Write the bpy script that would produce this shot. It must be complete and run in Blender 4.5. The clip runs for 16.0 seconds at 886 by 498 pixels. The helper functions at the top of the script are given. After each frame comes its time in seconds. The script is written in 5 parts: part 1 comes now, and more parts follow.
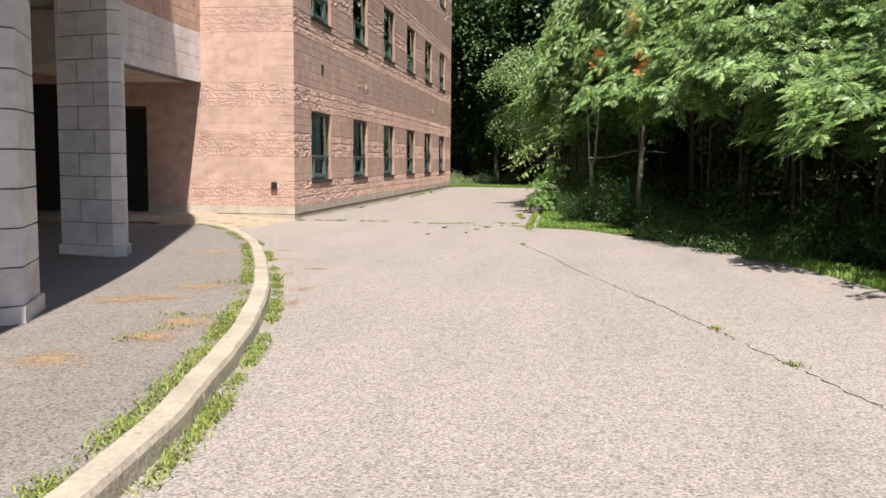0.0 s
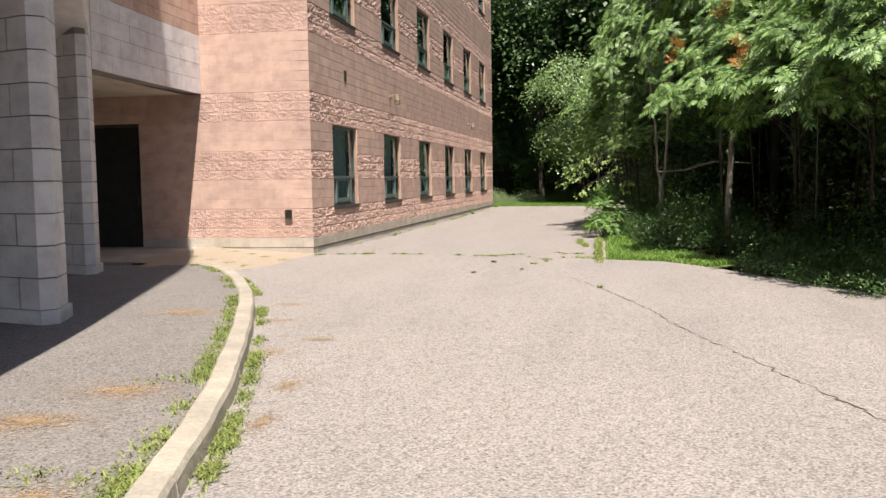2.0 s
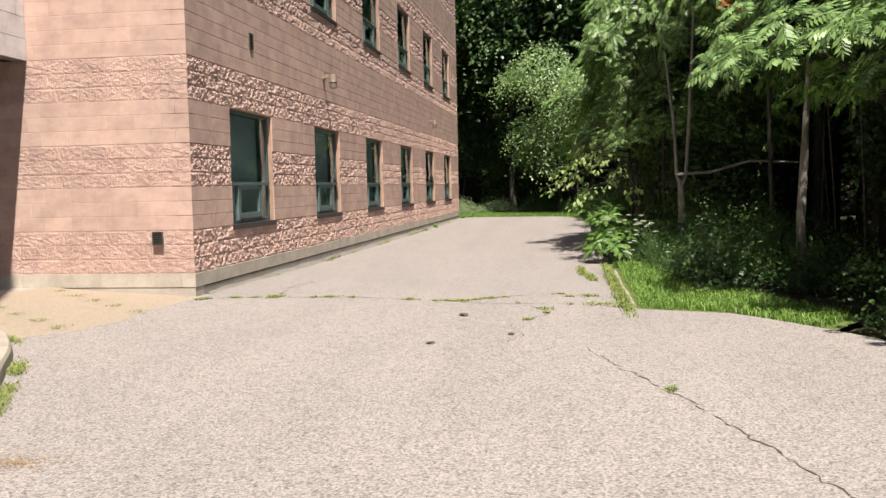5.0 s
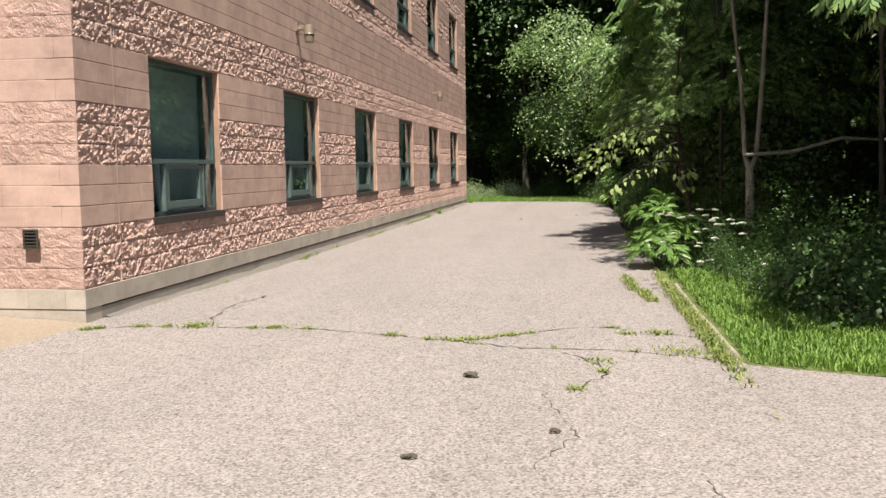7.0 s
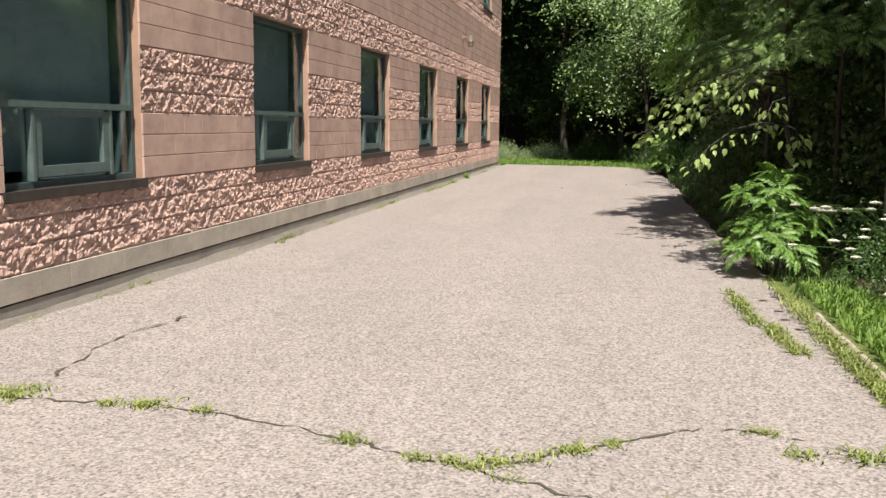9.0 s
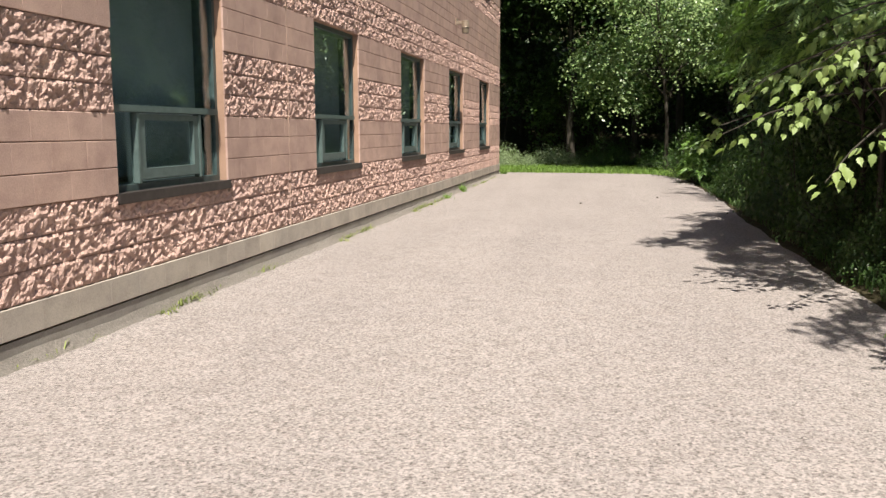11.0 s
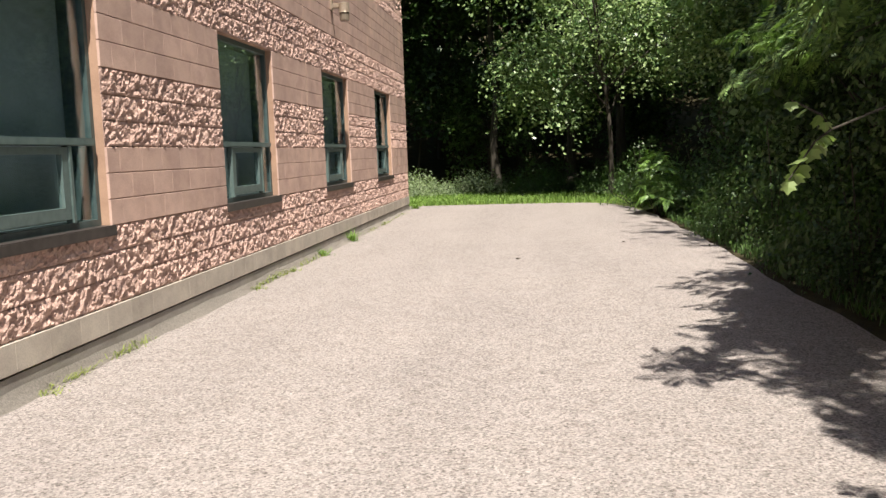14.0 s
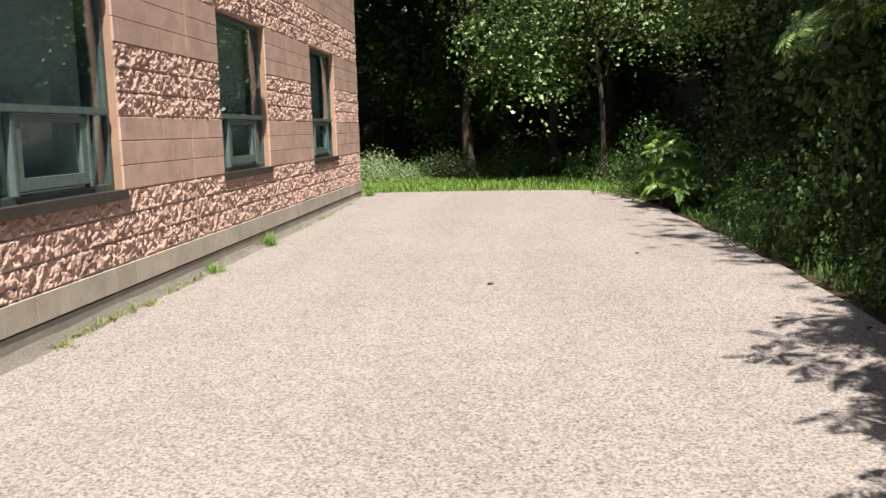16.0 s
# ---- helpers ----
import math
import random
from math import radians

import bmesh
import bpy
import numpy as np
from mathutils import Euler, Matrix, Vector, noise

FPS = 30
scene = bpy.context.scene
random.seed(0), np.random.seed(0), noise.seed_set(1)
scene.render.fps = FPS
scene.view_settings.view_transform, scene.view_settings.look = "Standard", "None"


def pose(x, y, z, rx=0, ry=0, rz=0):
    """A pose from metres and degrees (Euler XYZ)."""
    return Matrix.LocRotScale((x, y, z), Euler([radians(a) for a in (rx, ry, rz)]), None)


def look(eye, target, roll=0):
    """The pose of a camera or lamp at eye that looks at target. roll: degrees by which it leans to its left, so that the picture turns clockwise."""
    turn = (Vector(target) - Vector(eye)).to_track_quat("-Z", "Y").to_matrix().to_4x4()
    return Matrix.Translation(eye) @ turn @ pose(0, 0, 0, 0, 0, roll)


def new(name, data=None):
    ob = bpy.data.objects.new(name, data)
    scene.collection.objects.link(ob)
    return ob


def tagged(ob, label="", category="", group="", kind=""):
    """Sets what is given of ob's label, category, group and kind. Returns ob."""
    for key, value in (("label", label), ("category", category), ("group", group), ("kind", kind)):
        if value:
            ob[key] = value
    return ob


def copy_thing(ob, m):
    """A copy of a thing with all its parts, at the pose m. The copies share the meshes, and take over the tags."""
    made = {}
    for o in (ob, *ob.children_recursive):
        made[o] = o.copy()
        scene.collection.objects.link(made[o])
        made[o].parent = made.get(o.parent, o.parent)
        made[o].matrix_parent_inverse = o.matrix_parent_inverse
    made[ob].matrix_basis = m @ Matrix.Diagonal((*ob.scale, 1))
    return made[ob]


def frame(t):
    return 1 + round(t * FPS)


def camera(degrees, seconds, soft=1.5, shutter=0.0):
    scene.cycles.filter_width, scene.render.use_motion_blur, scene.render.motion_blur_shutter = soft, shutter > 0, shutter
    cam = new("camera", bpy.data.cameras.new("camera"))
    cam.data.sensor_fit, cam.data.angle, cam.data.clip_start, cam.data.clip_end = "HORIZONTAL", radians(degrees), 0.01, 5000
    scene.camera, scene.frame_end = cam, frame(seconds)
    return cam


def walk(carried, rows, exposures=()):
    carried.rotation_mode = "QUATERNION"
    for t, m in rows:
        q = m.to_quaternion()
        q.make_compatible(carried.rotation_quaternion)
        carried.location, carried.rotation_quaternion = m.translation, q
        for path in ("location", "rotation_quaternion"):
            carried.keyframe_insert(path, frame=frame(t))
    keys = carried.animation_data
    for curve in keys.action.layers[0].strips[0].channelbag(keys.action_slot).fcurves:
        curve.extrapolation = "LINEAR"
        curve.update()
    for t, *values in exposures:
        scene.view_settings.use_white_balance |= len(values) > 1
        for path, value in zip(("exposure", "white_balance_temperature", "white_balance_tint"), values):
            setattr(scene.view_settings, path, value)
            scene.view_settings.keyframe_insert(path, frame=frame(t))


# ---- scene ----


cam = camera(52.7, 16.0, 1.45)
PATH = [
    (0, (6.715, -21.185, 1.467), (6.433, -19.215, 1.271), 0.5),
    (0.5, (6.618, -20.216, 1.486), (6.324, -18.245, 1.312), -0.1),
    (1, (6.37, -19.427, 1.46), (6.054, -17.457, 1.323), -0.4),
    (1.5, (6.203, -18.423, 1.472), (5.855, -16.463, 1.285), -1.2),
    (2, (6.041, -17.536, 1.492), (5.669, -15.577, 1.336), -0.9),
    (2.5, (5.889, -16.603, 1.511), (5.524, -14.644, 1.341), -0.1),
    (3, (5.74, -15.587, 1.526), (5.406, -13.622, 1.36), -1.3),
    (3.5, (5.615, -14.556, 1.532), (5.359, -12.577, 1.4), -0.4),
    (4, (5.501, -13.588, 1.482), (5.25, -11.608, 1.364), -2.2),
    (4.5, (5.366, -12.563, 1.472), (5.08, -10.587, 1.368), -0.8),
    (4.7, (5.32, -12.214, 1.465), (5.023, -10.24, 1.335), -1.2),
    (6.8, (4.761, -8.269, 1.442), (4.47, -6.297, 1.281), -0.9),
    (7, (4.755, -7.892, 1.46), (4.442, -5.925, 1.278), -0.7),
    (7.5, (4.612, -7.004, 1.48), (4.234, -5.051, 1.27), -0.8),
    (8, (4.463, -6.117, 1.513), (4.022, -4.178, 1.296), 0.3),
    (8.5, (4.396, -5.176, 1.497), (3.948, -3.243, 1.249), 0.0),
    (9, (4.26, -4.155, 1.455), (3.884, -2.21, 1.179), 0.7),
    (11.3, (3.508, 0.536, 1.377), (3.136, 2.484, 1.115), -0.6),
    (11.5, (3.471, 0.917, 1.366), (3.098, 2.864, 1.099), -1.6),
    (12, (3.458, 1.798, 1.374), (3.095, 3.751, 1.137), -2.7),
    (12.5, (3.394, 2.824, 1.384), (3.13, 4.79, 1.13), -1.1),
    (13, (3.352, 3.793, 1.426), (3.112, 5.767, 1.214), -2.3),
    (13.5, (3.279, 4.823, 1.416), (3.047, 6.801, 1.231), -1.1),
    (14, (3.242, 5.875, 1.392), (3.028, 7.852, 1.178), -2.1),
    (14.5, (3.238, 6.837, 1.366), (3.084, 8.821, 1.161), -0.8),
    (15, (3.234, 7.781, 1.388), (3.075, 9.761, 1.151), -1.8),
    (15.5, (3.186, 8.839, 1.345), (3.004, 10.818, 1.114), -1.6),
    (16, (3.193, 9.769, 1.343), (3.031, 11.744, 1.079), -1.7),
]
walk(cam, [(t, look(eye, target, roll)) for t, eye, target, roll in PATH],
     [(0, 0.98), (4.5, 0.98), (7, 0.94), (8, 0.87), (9, 0.91), (11.5, 1.0), (13, 1.07), (13.5, 1.12), (14, 1.08), (16, 1.08)])


# ---- world and light ----
SUN_AZ, SUN_EL = radians(18), radians(63)      # sun stands east of south (-y), high
world = bpy.data.worlds.new("sky")
scene.world = world
world.use_nodes = True
wn = world.node_tree
sky = wn.nodes.new("ShaderNodeTexSky")
sky.sky_type, sky.sun_disc = "NISHITA", False
sky.sun_elevation, sky.sun_rotation = SUN_EL, math.pi - SUN_AZ
wn.links.new(sky.outputs[0], wn.nodes["Background"].inputs[0])
wn.nodes["Background"].inputs[1].default_value = 0.070
lamp = bpy.data.lights.new("sun", "SUN")
lamp.energy, lamp.angle, lamp.color = 4.65, radians(0.55), (1.0, 0.93, 0.83)
sun = new("sun", lamp)
sun_dir = Vector((math.sin(SUN_AZ) * math.cos(SUN_EL), -math.cos(SUN_AZ) * math.cos(SUN_EL), math.sin(SUN_EL)))
sun.matrix_world = look(sun_dir * 60, (0, 0, 0))


# ---- materials ----
def material(name, base, rough=0.85, spec=0.3, metal=0.0):
    m = bpy.data.materials.new(name)
    m.use_nodes = True
    b = m.node_tree.nodes["Principled BSDF"]
    b.inputs["Base Color"].default_value = (*base, 1)
    b.inputs["Roughness"].default_value = rough
    b.inputs["Specular IOR Level"].default_value = spec
    b.inputs["Metallic"].default_value = metal
    return m, m.node_tree, b


def node(tree, kind, **values):
    n = tree.nodes.new(kind)
    for k, v in values.items():
        n.inputs[k].default_value = v
    return n


def noise_at(tree, scale, detail=4.0, rough=0.6, stretch=None):
    n = node(tree, "ShaderNodeTexNoise", Scale=scale, Detail=detail, Roughness=rough)
    geo = tree.nodes.new("ShaderNodeNewGeometry")
    if stretch:
        mp = tree.nodes.new("ShaderNodeMapping")
        mp.inputs["Scale"].default_value = stretch
        tree.links.new(geo.outputs["Position"], mp.inputs[0])
        tree.links.new(mp.outputs[0], n.inputs["Vector"])
    else:
        tree.links.new(geo.outputs["Position"], n.inputs["Vector"])
    return n.outputs["Fac"]


def ramp(tree, fac, stops):
    r = tree.nodes.new("ShaderNodeValToRGB")
    e = r.color_ramp.elements
    while len(e) < len(stops):
        e.new(0.5)
    for el, (p, c) in zip(e, stops):
        el.position, el.color = p, (*c, 1)
    tree.links.new(fac, r.inputs[0])
    return r.outputs[0]


def mix(tree, kind, fac, a, b):
    m = tree.nodes.new("ShaderNodeMix")
    m.data_type, m.blend_type = "RGBA", kind
    for sock, v in ((m.inputs[0], fac), (m.inputs[6], a), (m.inputs[7], b)):
        if hasattr(v, "links"):
            tree.links.new(v, sock)
        else:
            sock.default_value = v if isinstance(v, float) else (*v, 1)
    return m.outputs[2]


def bump(tree, b, height, strength, dist):
    n = node(tree, "ShaderNodeBump", Strength=strength, Distance=dist)
    tree.links.new(height, n.inputs["Height"])
    tree.links.new(n.outputs[0], b.inputs["Normal"])


def vary(tree, low, high, island=False):
    """A brightness that differs from piece to piece."""
    if island:
        src = tree.nodes.new("ShaderNodeNewGeometry").outputs["Random Per Island"]
    else:
        src = tree.nodes.new("ShaderNodeObjectInfo").outputs["Random"]
    return ramp(tree, src, [(0, (low,) * 3), (1, (high,) * 3)])


def masonry(name, base, island, fine=90.0, strength=0.35, dist=0.004, spread=0.12):
    m, t, b = material(name, base, 0.92, 0.2)
    grain = ramp(t, noise_at(t, fine, 3), [(0.3, tuple(c * 0.86 for c in base)), (0.7, tuple(min(1, c * 1.1) for c in base))])
    stain = ramp(t, noise_at(t, 0.9, 5, 0.65, (1, 1, 0.6)), [(0.3, (0.80, 0.80, 0.82)), (0.65, (1.04, 1.03, 1.02))])
    c = mix(t, "MULTIPLY", 1.0, grain, stain)
    cloud = ramp(t, noise_at(t, 3.2, 6, 0.62, (1, 1, 1.5)), [(0.32, (0.83, 0.81, 0.81)), (0.58, (1.03, 1.03, 1.02))])
    c = mix(t, "MULTIPLY", 1.0, c, cloud)
    c = mix(t, "MULTIPLY", 1.0, c, vary(t, 1 - spread, 1 + spread * 0.5, island))
    t.links.new(c, b.inputs["Base Color"])
    bump(t, b, noise_at(t, fine * 0.7, 4, 0.7), strength, dist)
    return m


PINK = (0.60, 0.425, 0.358)
SPLIT = (0.61, 0.425, 0.362)
smooth_piece = masonry("smooth_block", PINK, False, spread=0.09)
smooth_rest = masonry("smooth_block_joined", PINK, True, spread=0.09)
split_piece = masonry("split_block", SPLIT, False, 75.0, 0.9, 0.016, 0.08)
split_rest = masonry("split_block_joined", SPLIT, True, 75.0, 0.9, 0.016, 0.08)
base_piece = masonry("base_block", (0.53, 0.475, 0.41), False)
base_rest = masonry("base_block_joined", (0.53, 0.475, 0.41), True)
grey_piece = masonry("grey_block", (0.76, 0.73, 0.75), False, 110, 0.3, 0.003, 0.07)
grey_rest = masonry("grey_block_joined", (0.76, 0.73, 0.75), True, 110, 0.3, 0.003, 0.07)
mortar = masonry("mortar", (0.46, 0.30, 0.215), True, 120)
mortar_grey = masonry("mortar_grey", (0.27, 0.255, 0.25), True, 120)
mortar_flush = masonry("mortar_flush", (0.60, 0.425, 0.345), True, 120)
joint_light = masonry("sealant", (0.55, 0.40, 0.32), True, 140)
concrete = masonry("concrete", (0.36, 0.335, 0.30), True, 70, 0.5, 0.005)
slab_mat = masonry("slab_concrete", (0.40, 0.365, 0.32), True, 80, 0.4, 0.004)
kerb_mat = masonry("kerb_concrete", (0.40, 0.36, 0.30), True, 32, 0.9, 0.014, 0.2)
soffit_mat = masonry("soffit_plaster", (0.62, 0.58, 0.51), True, 40, 0.2, 0.003)


def asphalt_material(name, tone, warm):
    m, t, b = material(name, (tone,) * 3, 0.93, 0.2)
    geo = t.nodes.new("ShaderNodeNewGeometry")
    vor = node(t, "ShaderNodeTexVoronoi", Scale=80.0)
    t.links.new(geo.outputs["Position"], vor.inputs["Vector"])
    stones = ramp(t, vor.outputs["Color"], [(0.0, (tone * 0.54, tone * 0.50, tone * 0.47)), (0.5, (tone, tone * warm, tone * warm * 0.965)), (1.0, (tone * 1.34, tone * 1.29 * warm, tone * 1.24 * warm))])
    speck = ramp(t, noise_at(t, 58, 2, 0.8), [(0.33, (0.50, 0.48, 0.48)), (0.45, (0.98, 0.98, 0.98)), (0.72, (1.15, 1.13, 1.11))])
    c = mix(t, "MULTIPLY", 1.0, stones, speck)
    pits = node(t, "ShaderNodeTexVoronoi", Scale=60.0)
    t.links.new(geo.outputs["Position"], pits.inputs["Vector"])
    chance = ramp(t, pits.outputs["Color"], [(0.18, (0.66, 0.64, 0.64)), (0.30, (1.0, 1.0, 1.0)), (0.86, (1.0, 1.0, 1.0)), (0.94, (1.22, 1.2, 1.2))])
    patchy = ramp(t, noise_at(t, 7.0, 4, 0.7), [(0.32, (0.92, 0.91, 0.90)), (0.55, (1.03, 1.03, 1.03))])
    c = mix(t, "MULTIPLY", 1.0, mix(t, "MULTIPLY", 1.0, c, chance), patchy)
    worn = ramp(t, noise_at(t, 0.55, 5, 0.6), [(0.3, (0.945, 0.94, 0.935)), (0.6, (1.02, 1.015, 1.0))])
    c = mix(t, "MULTIPLY", 1.0, c, worn)
    tracks = ramp(t, noise_at(t, 1.1, 4, 0.55, (1, 0.12, 1)), [(0.35, (0.95, 0.945, 0.94)), (0.6, (1.02, 1.015, 1.01))])
    c = mix(t, "MULTIPLY", 1.0, c, tracks)
    t.links.new(c, b.inputs["Base Color"])
    bump(t, b, vor.outputs["Distance"], 0.4, 0.004)
    return m


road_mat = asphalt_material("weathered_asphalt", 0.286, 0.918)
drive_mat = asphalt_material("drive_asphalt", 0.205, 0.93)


def soil_material(name, dark, light, scale):
    m, t, b = material(name, dark, 0.95, 0.1)
    c = ramp(t, noise_at(t, scale, 6, 0.7), [(0.3, dark), (0.7, light)])
    t.links.new(c, b.inputs["Base Color"])
    bump(t, b, noise_at(t, scale * 3, 5, 0.7), 0.8, 0.03)
    return m


soil_mat = soil_material("forest_soil", (0.030, 0.026, 0.016), (0.075, 0.065, 0.035), 3.0)
turf_mat = soil_material("turf", (0.07, 0.10, 0.03), (0.15, 0.18, 0.06), 6.0)
sand_mat = soil_material("sand", (0.33, 0.265, 0.205), (0.47, 0.385, 0.30), 30.0)
fines_mat = soil_material("gravel_fines", (0.19, 0.17, 0.15), (0.37, 0.335, 0.295), 60.0)
crack_mat = soil_material("crack_dirt", (0.09, 0.08, 0.065), (0.19, 0.17, 0.14), 40.0)


def leaf_material(name, dark, light, gloss=0.42, through_light=0.22):
    m, t, b = material(name, light, gloss, 0.45)
    geo = t.nodes.new("ShaderNodeNewGeometry")
    c = ramp(t, geo.outputs["Random Per Island"], [(0, dark), (0.6, light), (1.0, tuple(x * 1.25 for x in light))])
    c = mix(t, "MULTIPLY", 1.0, c, ramp(t, noise_at(t, 0.8, 3), [(0.3, (0.75, 0.8, 0.75)), (0.7, (1.1, 1.08, 1.0))]))
    t.links.new(c, b.inputs["Base Color"])
    tr = t.nodes.new("ShaderNodeBsdfTranslucent")
    t.links.new(mix(t, "MULTIPLY", 1.0, c, (1.1, 1.3, 0.6)), tr.inputs[0])
    ms = t.nodes.new("ShaderNodeMixShader")
    ms.inputs[0].default_value = through_light
    t.links.new(b.outputs[0], ms.inputs[1])
    t.links.new(tr.outputs[0], ms.inputs[2])
    t.links.new(ms.outputs[0], t.nodes["Material Output"].inputs[0])
    return m


sumac_leaf = leaf_material("sumac_leaf", (0.045, 0.10, 0.03), (0.22, 0.33, 0.115), 0.46)
young_leaf = leaf_material("young_sumac_leaf", (0.07, 0.155, 0.03), (0.165, 0.28, 0.065))
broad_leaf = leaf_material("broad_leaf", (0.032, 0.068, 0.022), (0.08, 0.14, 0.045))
maple_leaf = leaf_material("maple_leaf", (0.05, 0.12, 0.035), (0.27, 0.365, 0.16), 0.36)
low_leaf = leaf_material("low_maple_leaf", (0.16, 0.26, 0.07), (0.31, 0.40, 0.15), 0.45, 0.35)
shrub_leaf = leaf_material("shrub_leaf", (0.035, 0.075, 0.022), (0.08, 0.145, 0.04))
grass_leaf = leaf_material("grass_blade", (0.11, 0.20, 0.04), (0.23, 0.345, 0.085), 0.6, 0.35)
weed_leaf = leaf_material("weed_blade", (0.12, 0.155, 0.04), (0.26, 0.295, 0.09), 0.6)
pale_leaf = leaf_material("pale_weed_leaf", (0.11, 0.16, 0.08), (0.23, 0.29, 0.16), 0.5)
dry_leaf = leaf_material("dry_needles", (0.20, 0.13, 0.085), (0.38, 0.26, 0.17), 0.8, 0.1)
rust_leaf = leaf_material("dead_leaf", (0.28, 0.10, 0.03), (0.50, 0.22, 0.08), 0.8, 0.25)
flower_mat, _, _ = material("white_umbel", (0.72, 0.72, 0.64), 0.8)


def bark_material(name, dark, light):
    m, t, b = material(name, dark, 0.9, 0.15)
    c = ramp(t, noise_at(t, 9, 6, 0.7, (1, 1, 0.25)), [(0.3, dark), (0.7, light)])
    t.links.new(c, b.inputs["Base Color"])
    bump(t, b, noise_at(t, 30, 4, 0.7, (1, 1, 0.2)), 0.7, 0.01)
    return m


bark = bark_material("bark", (0.035, 0.03, 0.025), (0.09, 0.08, 0.065))
pale_bark = bark_material("pale_bark", (0.15, 0.135, 0.115), (0.32, 0.295, 0.26))

frame_mat, ft, fb = material("window_frame_paint", (0.055, 0.085, 0.085), 0.42, 0.5)
t_c = ramp(ft, noise_at(ft, 14, 4), [(0.3, (0.045, 0.072, 0.072)), (0.7, (0.075, 0.11, 0.108))])
ft.links.new(t_c, fb.inputs["Base Color"])
sash_mat, st, sb = material("sash_paint", (0.10, 0.145, 0.14), 0.4, 0.5)
t_c = ramp(st, noise_at(st, 14, 4), [(0.3, (0.085, 0.125, 0.12)), (0.7, (0.13, 0.18, 0.17))])
st.links.new(t_c, sb.inputs["Base Color"])
sill_mat, it, ib = material("sill_metal", (0.035, 0.028, 0.026), 0.45, 0.5)
t_c = ramp(it, noise_at(it, 10, 5), [(0.3, (0.028, 0.022, 0.02)), (0.7, (0.06, 0.05, 0.045))])
it.links.new(t_c, ib.inputs["Base Color"])
blind_mat, bt, bb = material("blind_fabric", (0.34, 0.40, 0.41), 0.9)
t_c = ramp(bt, noise_at(bt, 4, 5), [(0.3, (0.27, 0.32, 0.33)), (0.7, (0.33, 0.38, 0.39))])
bt.links.new(t_c, bb.inputs["Base Color"])
dark_mat, dt, db = material("dark_opening", (0.02, 0.018, 0.017), 0.7)
t_c = ramp(dt, noise_at(dt, 5, 4), [(0.3, (0.014, 0.013, 0.013)), (0.7, (0.03, 0.026, 0.024))])
dt.links.new(t_c, db.inputs["Base Color"])
lamp_metal, lt, lb = material("lamp_metal", (0.34, 0.27, 0.20), 0.45, 0.5, 0.3)
t_c = ramp(lt, noise_at(lt, 30, 4), [(0.3, (0.27, 0.21, 0.16)), (0.7, (0.40, 0.33, 0.25))])
lt.links.new(t_c, lb.inputs["Base Color"])
lens_mat, _, _ = material("lamp_glass", (0.20, 0.165, 0.125), 0.2, 0.6)
vent_mat, vt, vb = material("vent_metal", (0.06, 0.055, 0.045), 0.6, 0.4)
inside_mat = masonry("inside_plaster", (0.66, 0.67, 0.65), True, 20, 0.1, 0.002)

glass_mat = bpy.data.materials.new("tinted_glass")
glass_mat.use_nodes = True
gt = glass_mat.node_tree
gt.nodes.remove(gt.nodes["Principled BSDF"])
clear = node(gt, "ShaderNodeBsdfTransparent", Color=(0.86, 0.92, 0.93, 1))
shine = node(gt, "ShaderNodeBsdfGlossy", Roughness=0.015, Color=(0.95, 1.0, 1.0, 1))
facing = node(gt, "ShaderNodeLayerWeight", Blend=0.5)
power = gt.nodes.new("ShaderNodeMath")
power.operation, power.inputs[1].default_value = "POWER", 3.0
gt.links.new(facing.outputs["Facing"], power.inputs[0])
fres = gt.nodes.new("ShaderNodeMath")
fres.operation, fres.inputs[1].default_value, fres.inputs[2].default_value = "MULTIPLY_ADD", 0.42, 0.055
gt.links.new(power.outputs[0], fres.inputs[0])
gm = gt.nodes.new("ShaderNodeMixShader")
gt.links.new(fres.outputs[0], gm.inputs[0])
gt.links.new(clear.outputs[0], gm.inputs[1])
gt.links.new(shine.outputs[0], gm.inputs[2])
gt.links.new(gm.outputs[0], gt.nodes["Material Output"].inputs[0])


# ---- mesh helpers ----
def mesh_of(name, verts, faces, mat):
    me = bpy.data.meshes.new(name)
    me.from_pydata([tuple(v) for v in verts], [], [tuple(f) for f in faces])
    me.materials.append(mat)
    me.update()
    return me


def under(ob, parent):
    if parent:
        ob.parent = parent
    return ob


def part(name, bm, mat, parent=None, label=""):
    me = bpy.data.meshes.new(name)
    bm.to_mesh(me)
    bm.free()
    me.materials.append(mat)
    ob = under(new(name, me), parent)
    return tagged(ob, label) if label else ob


def placed(name, me, m=None, parent=None):
    ob = under(new(name, me), parent)
    if m is not None:
        ob.matrix_basis = m
    return ob


BOX_F = ((0, 3, 2, 1), (4, 5, 6, 7), (0, 1, 5, 4), (1, 2, 6, 5), (2, 3, 7, 6), (3, 0, 4, 7))


def box_into(bm, lo, hi, m=None):
    (a, b, c), (d, e, f) = lo, hi
    vs = [Vector(p) for p in ((a, b, c), (d, b, c), (d, e, c), (a, e, c), (a, b, f), (d, b, f), (d, e, f), (a, e, f))]
    vs = [bm.verts.new(m @ v if m else v) for v in vs]
    return [bm.faces.new([vs[i] for i in f4]) for f4 in BOX_F]


def box(lo, hi, bevel=0.0):
    bm = bmesh.new()
    box_into(bm, lo, hi)
    if bevel:
        bmesh.ops.bevel(bm, geom=list(bm.edges), offset=bevel, segments=2, affect="EDGES")
    return bm


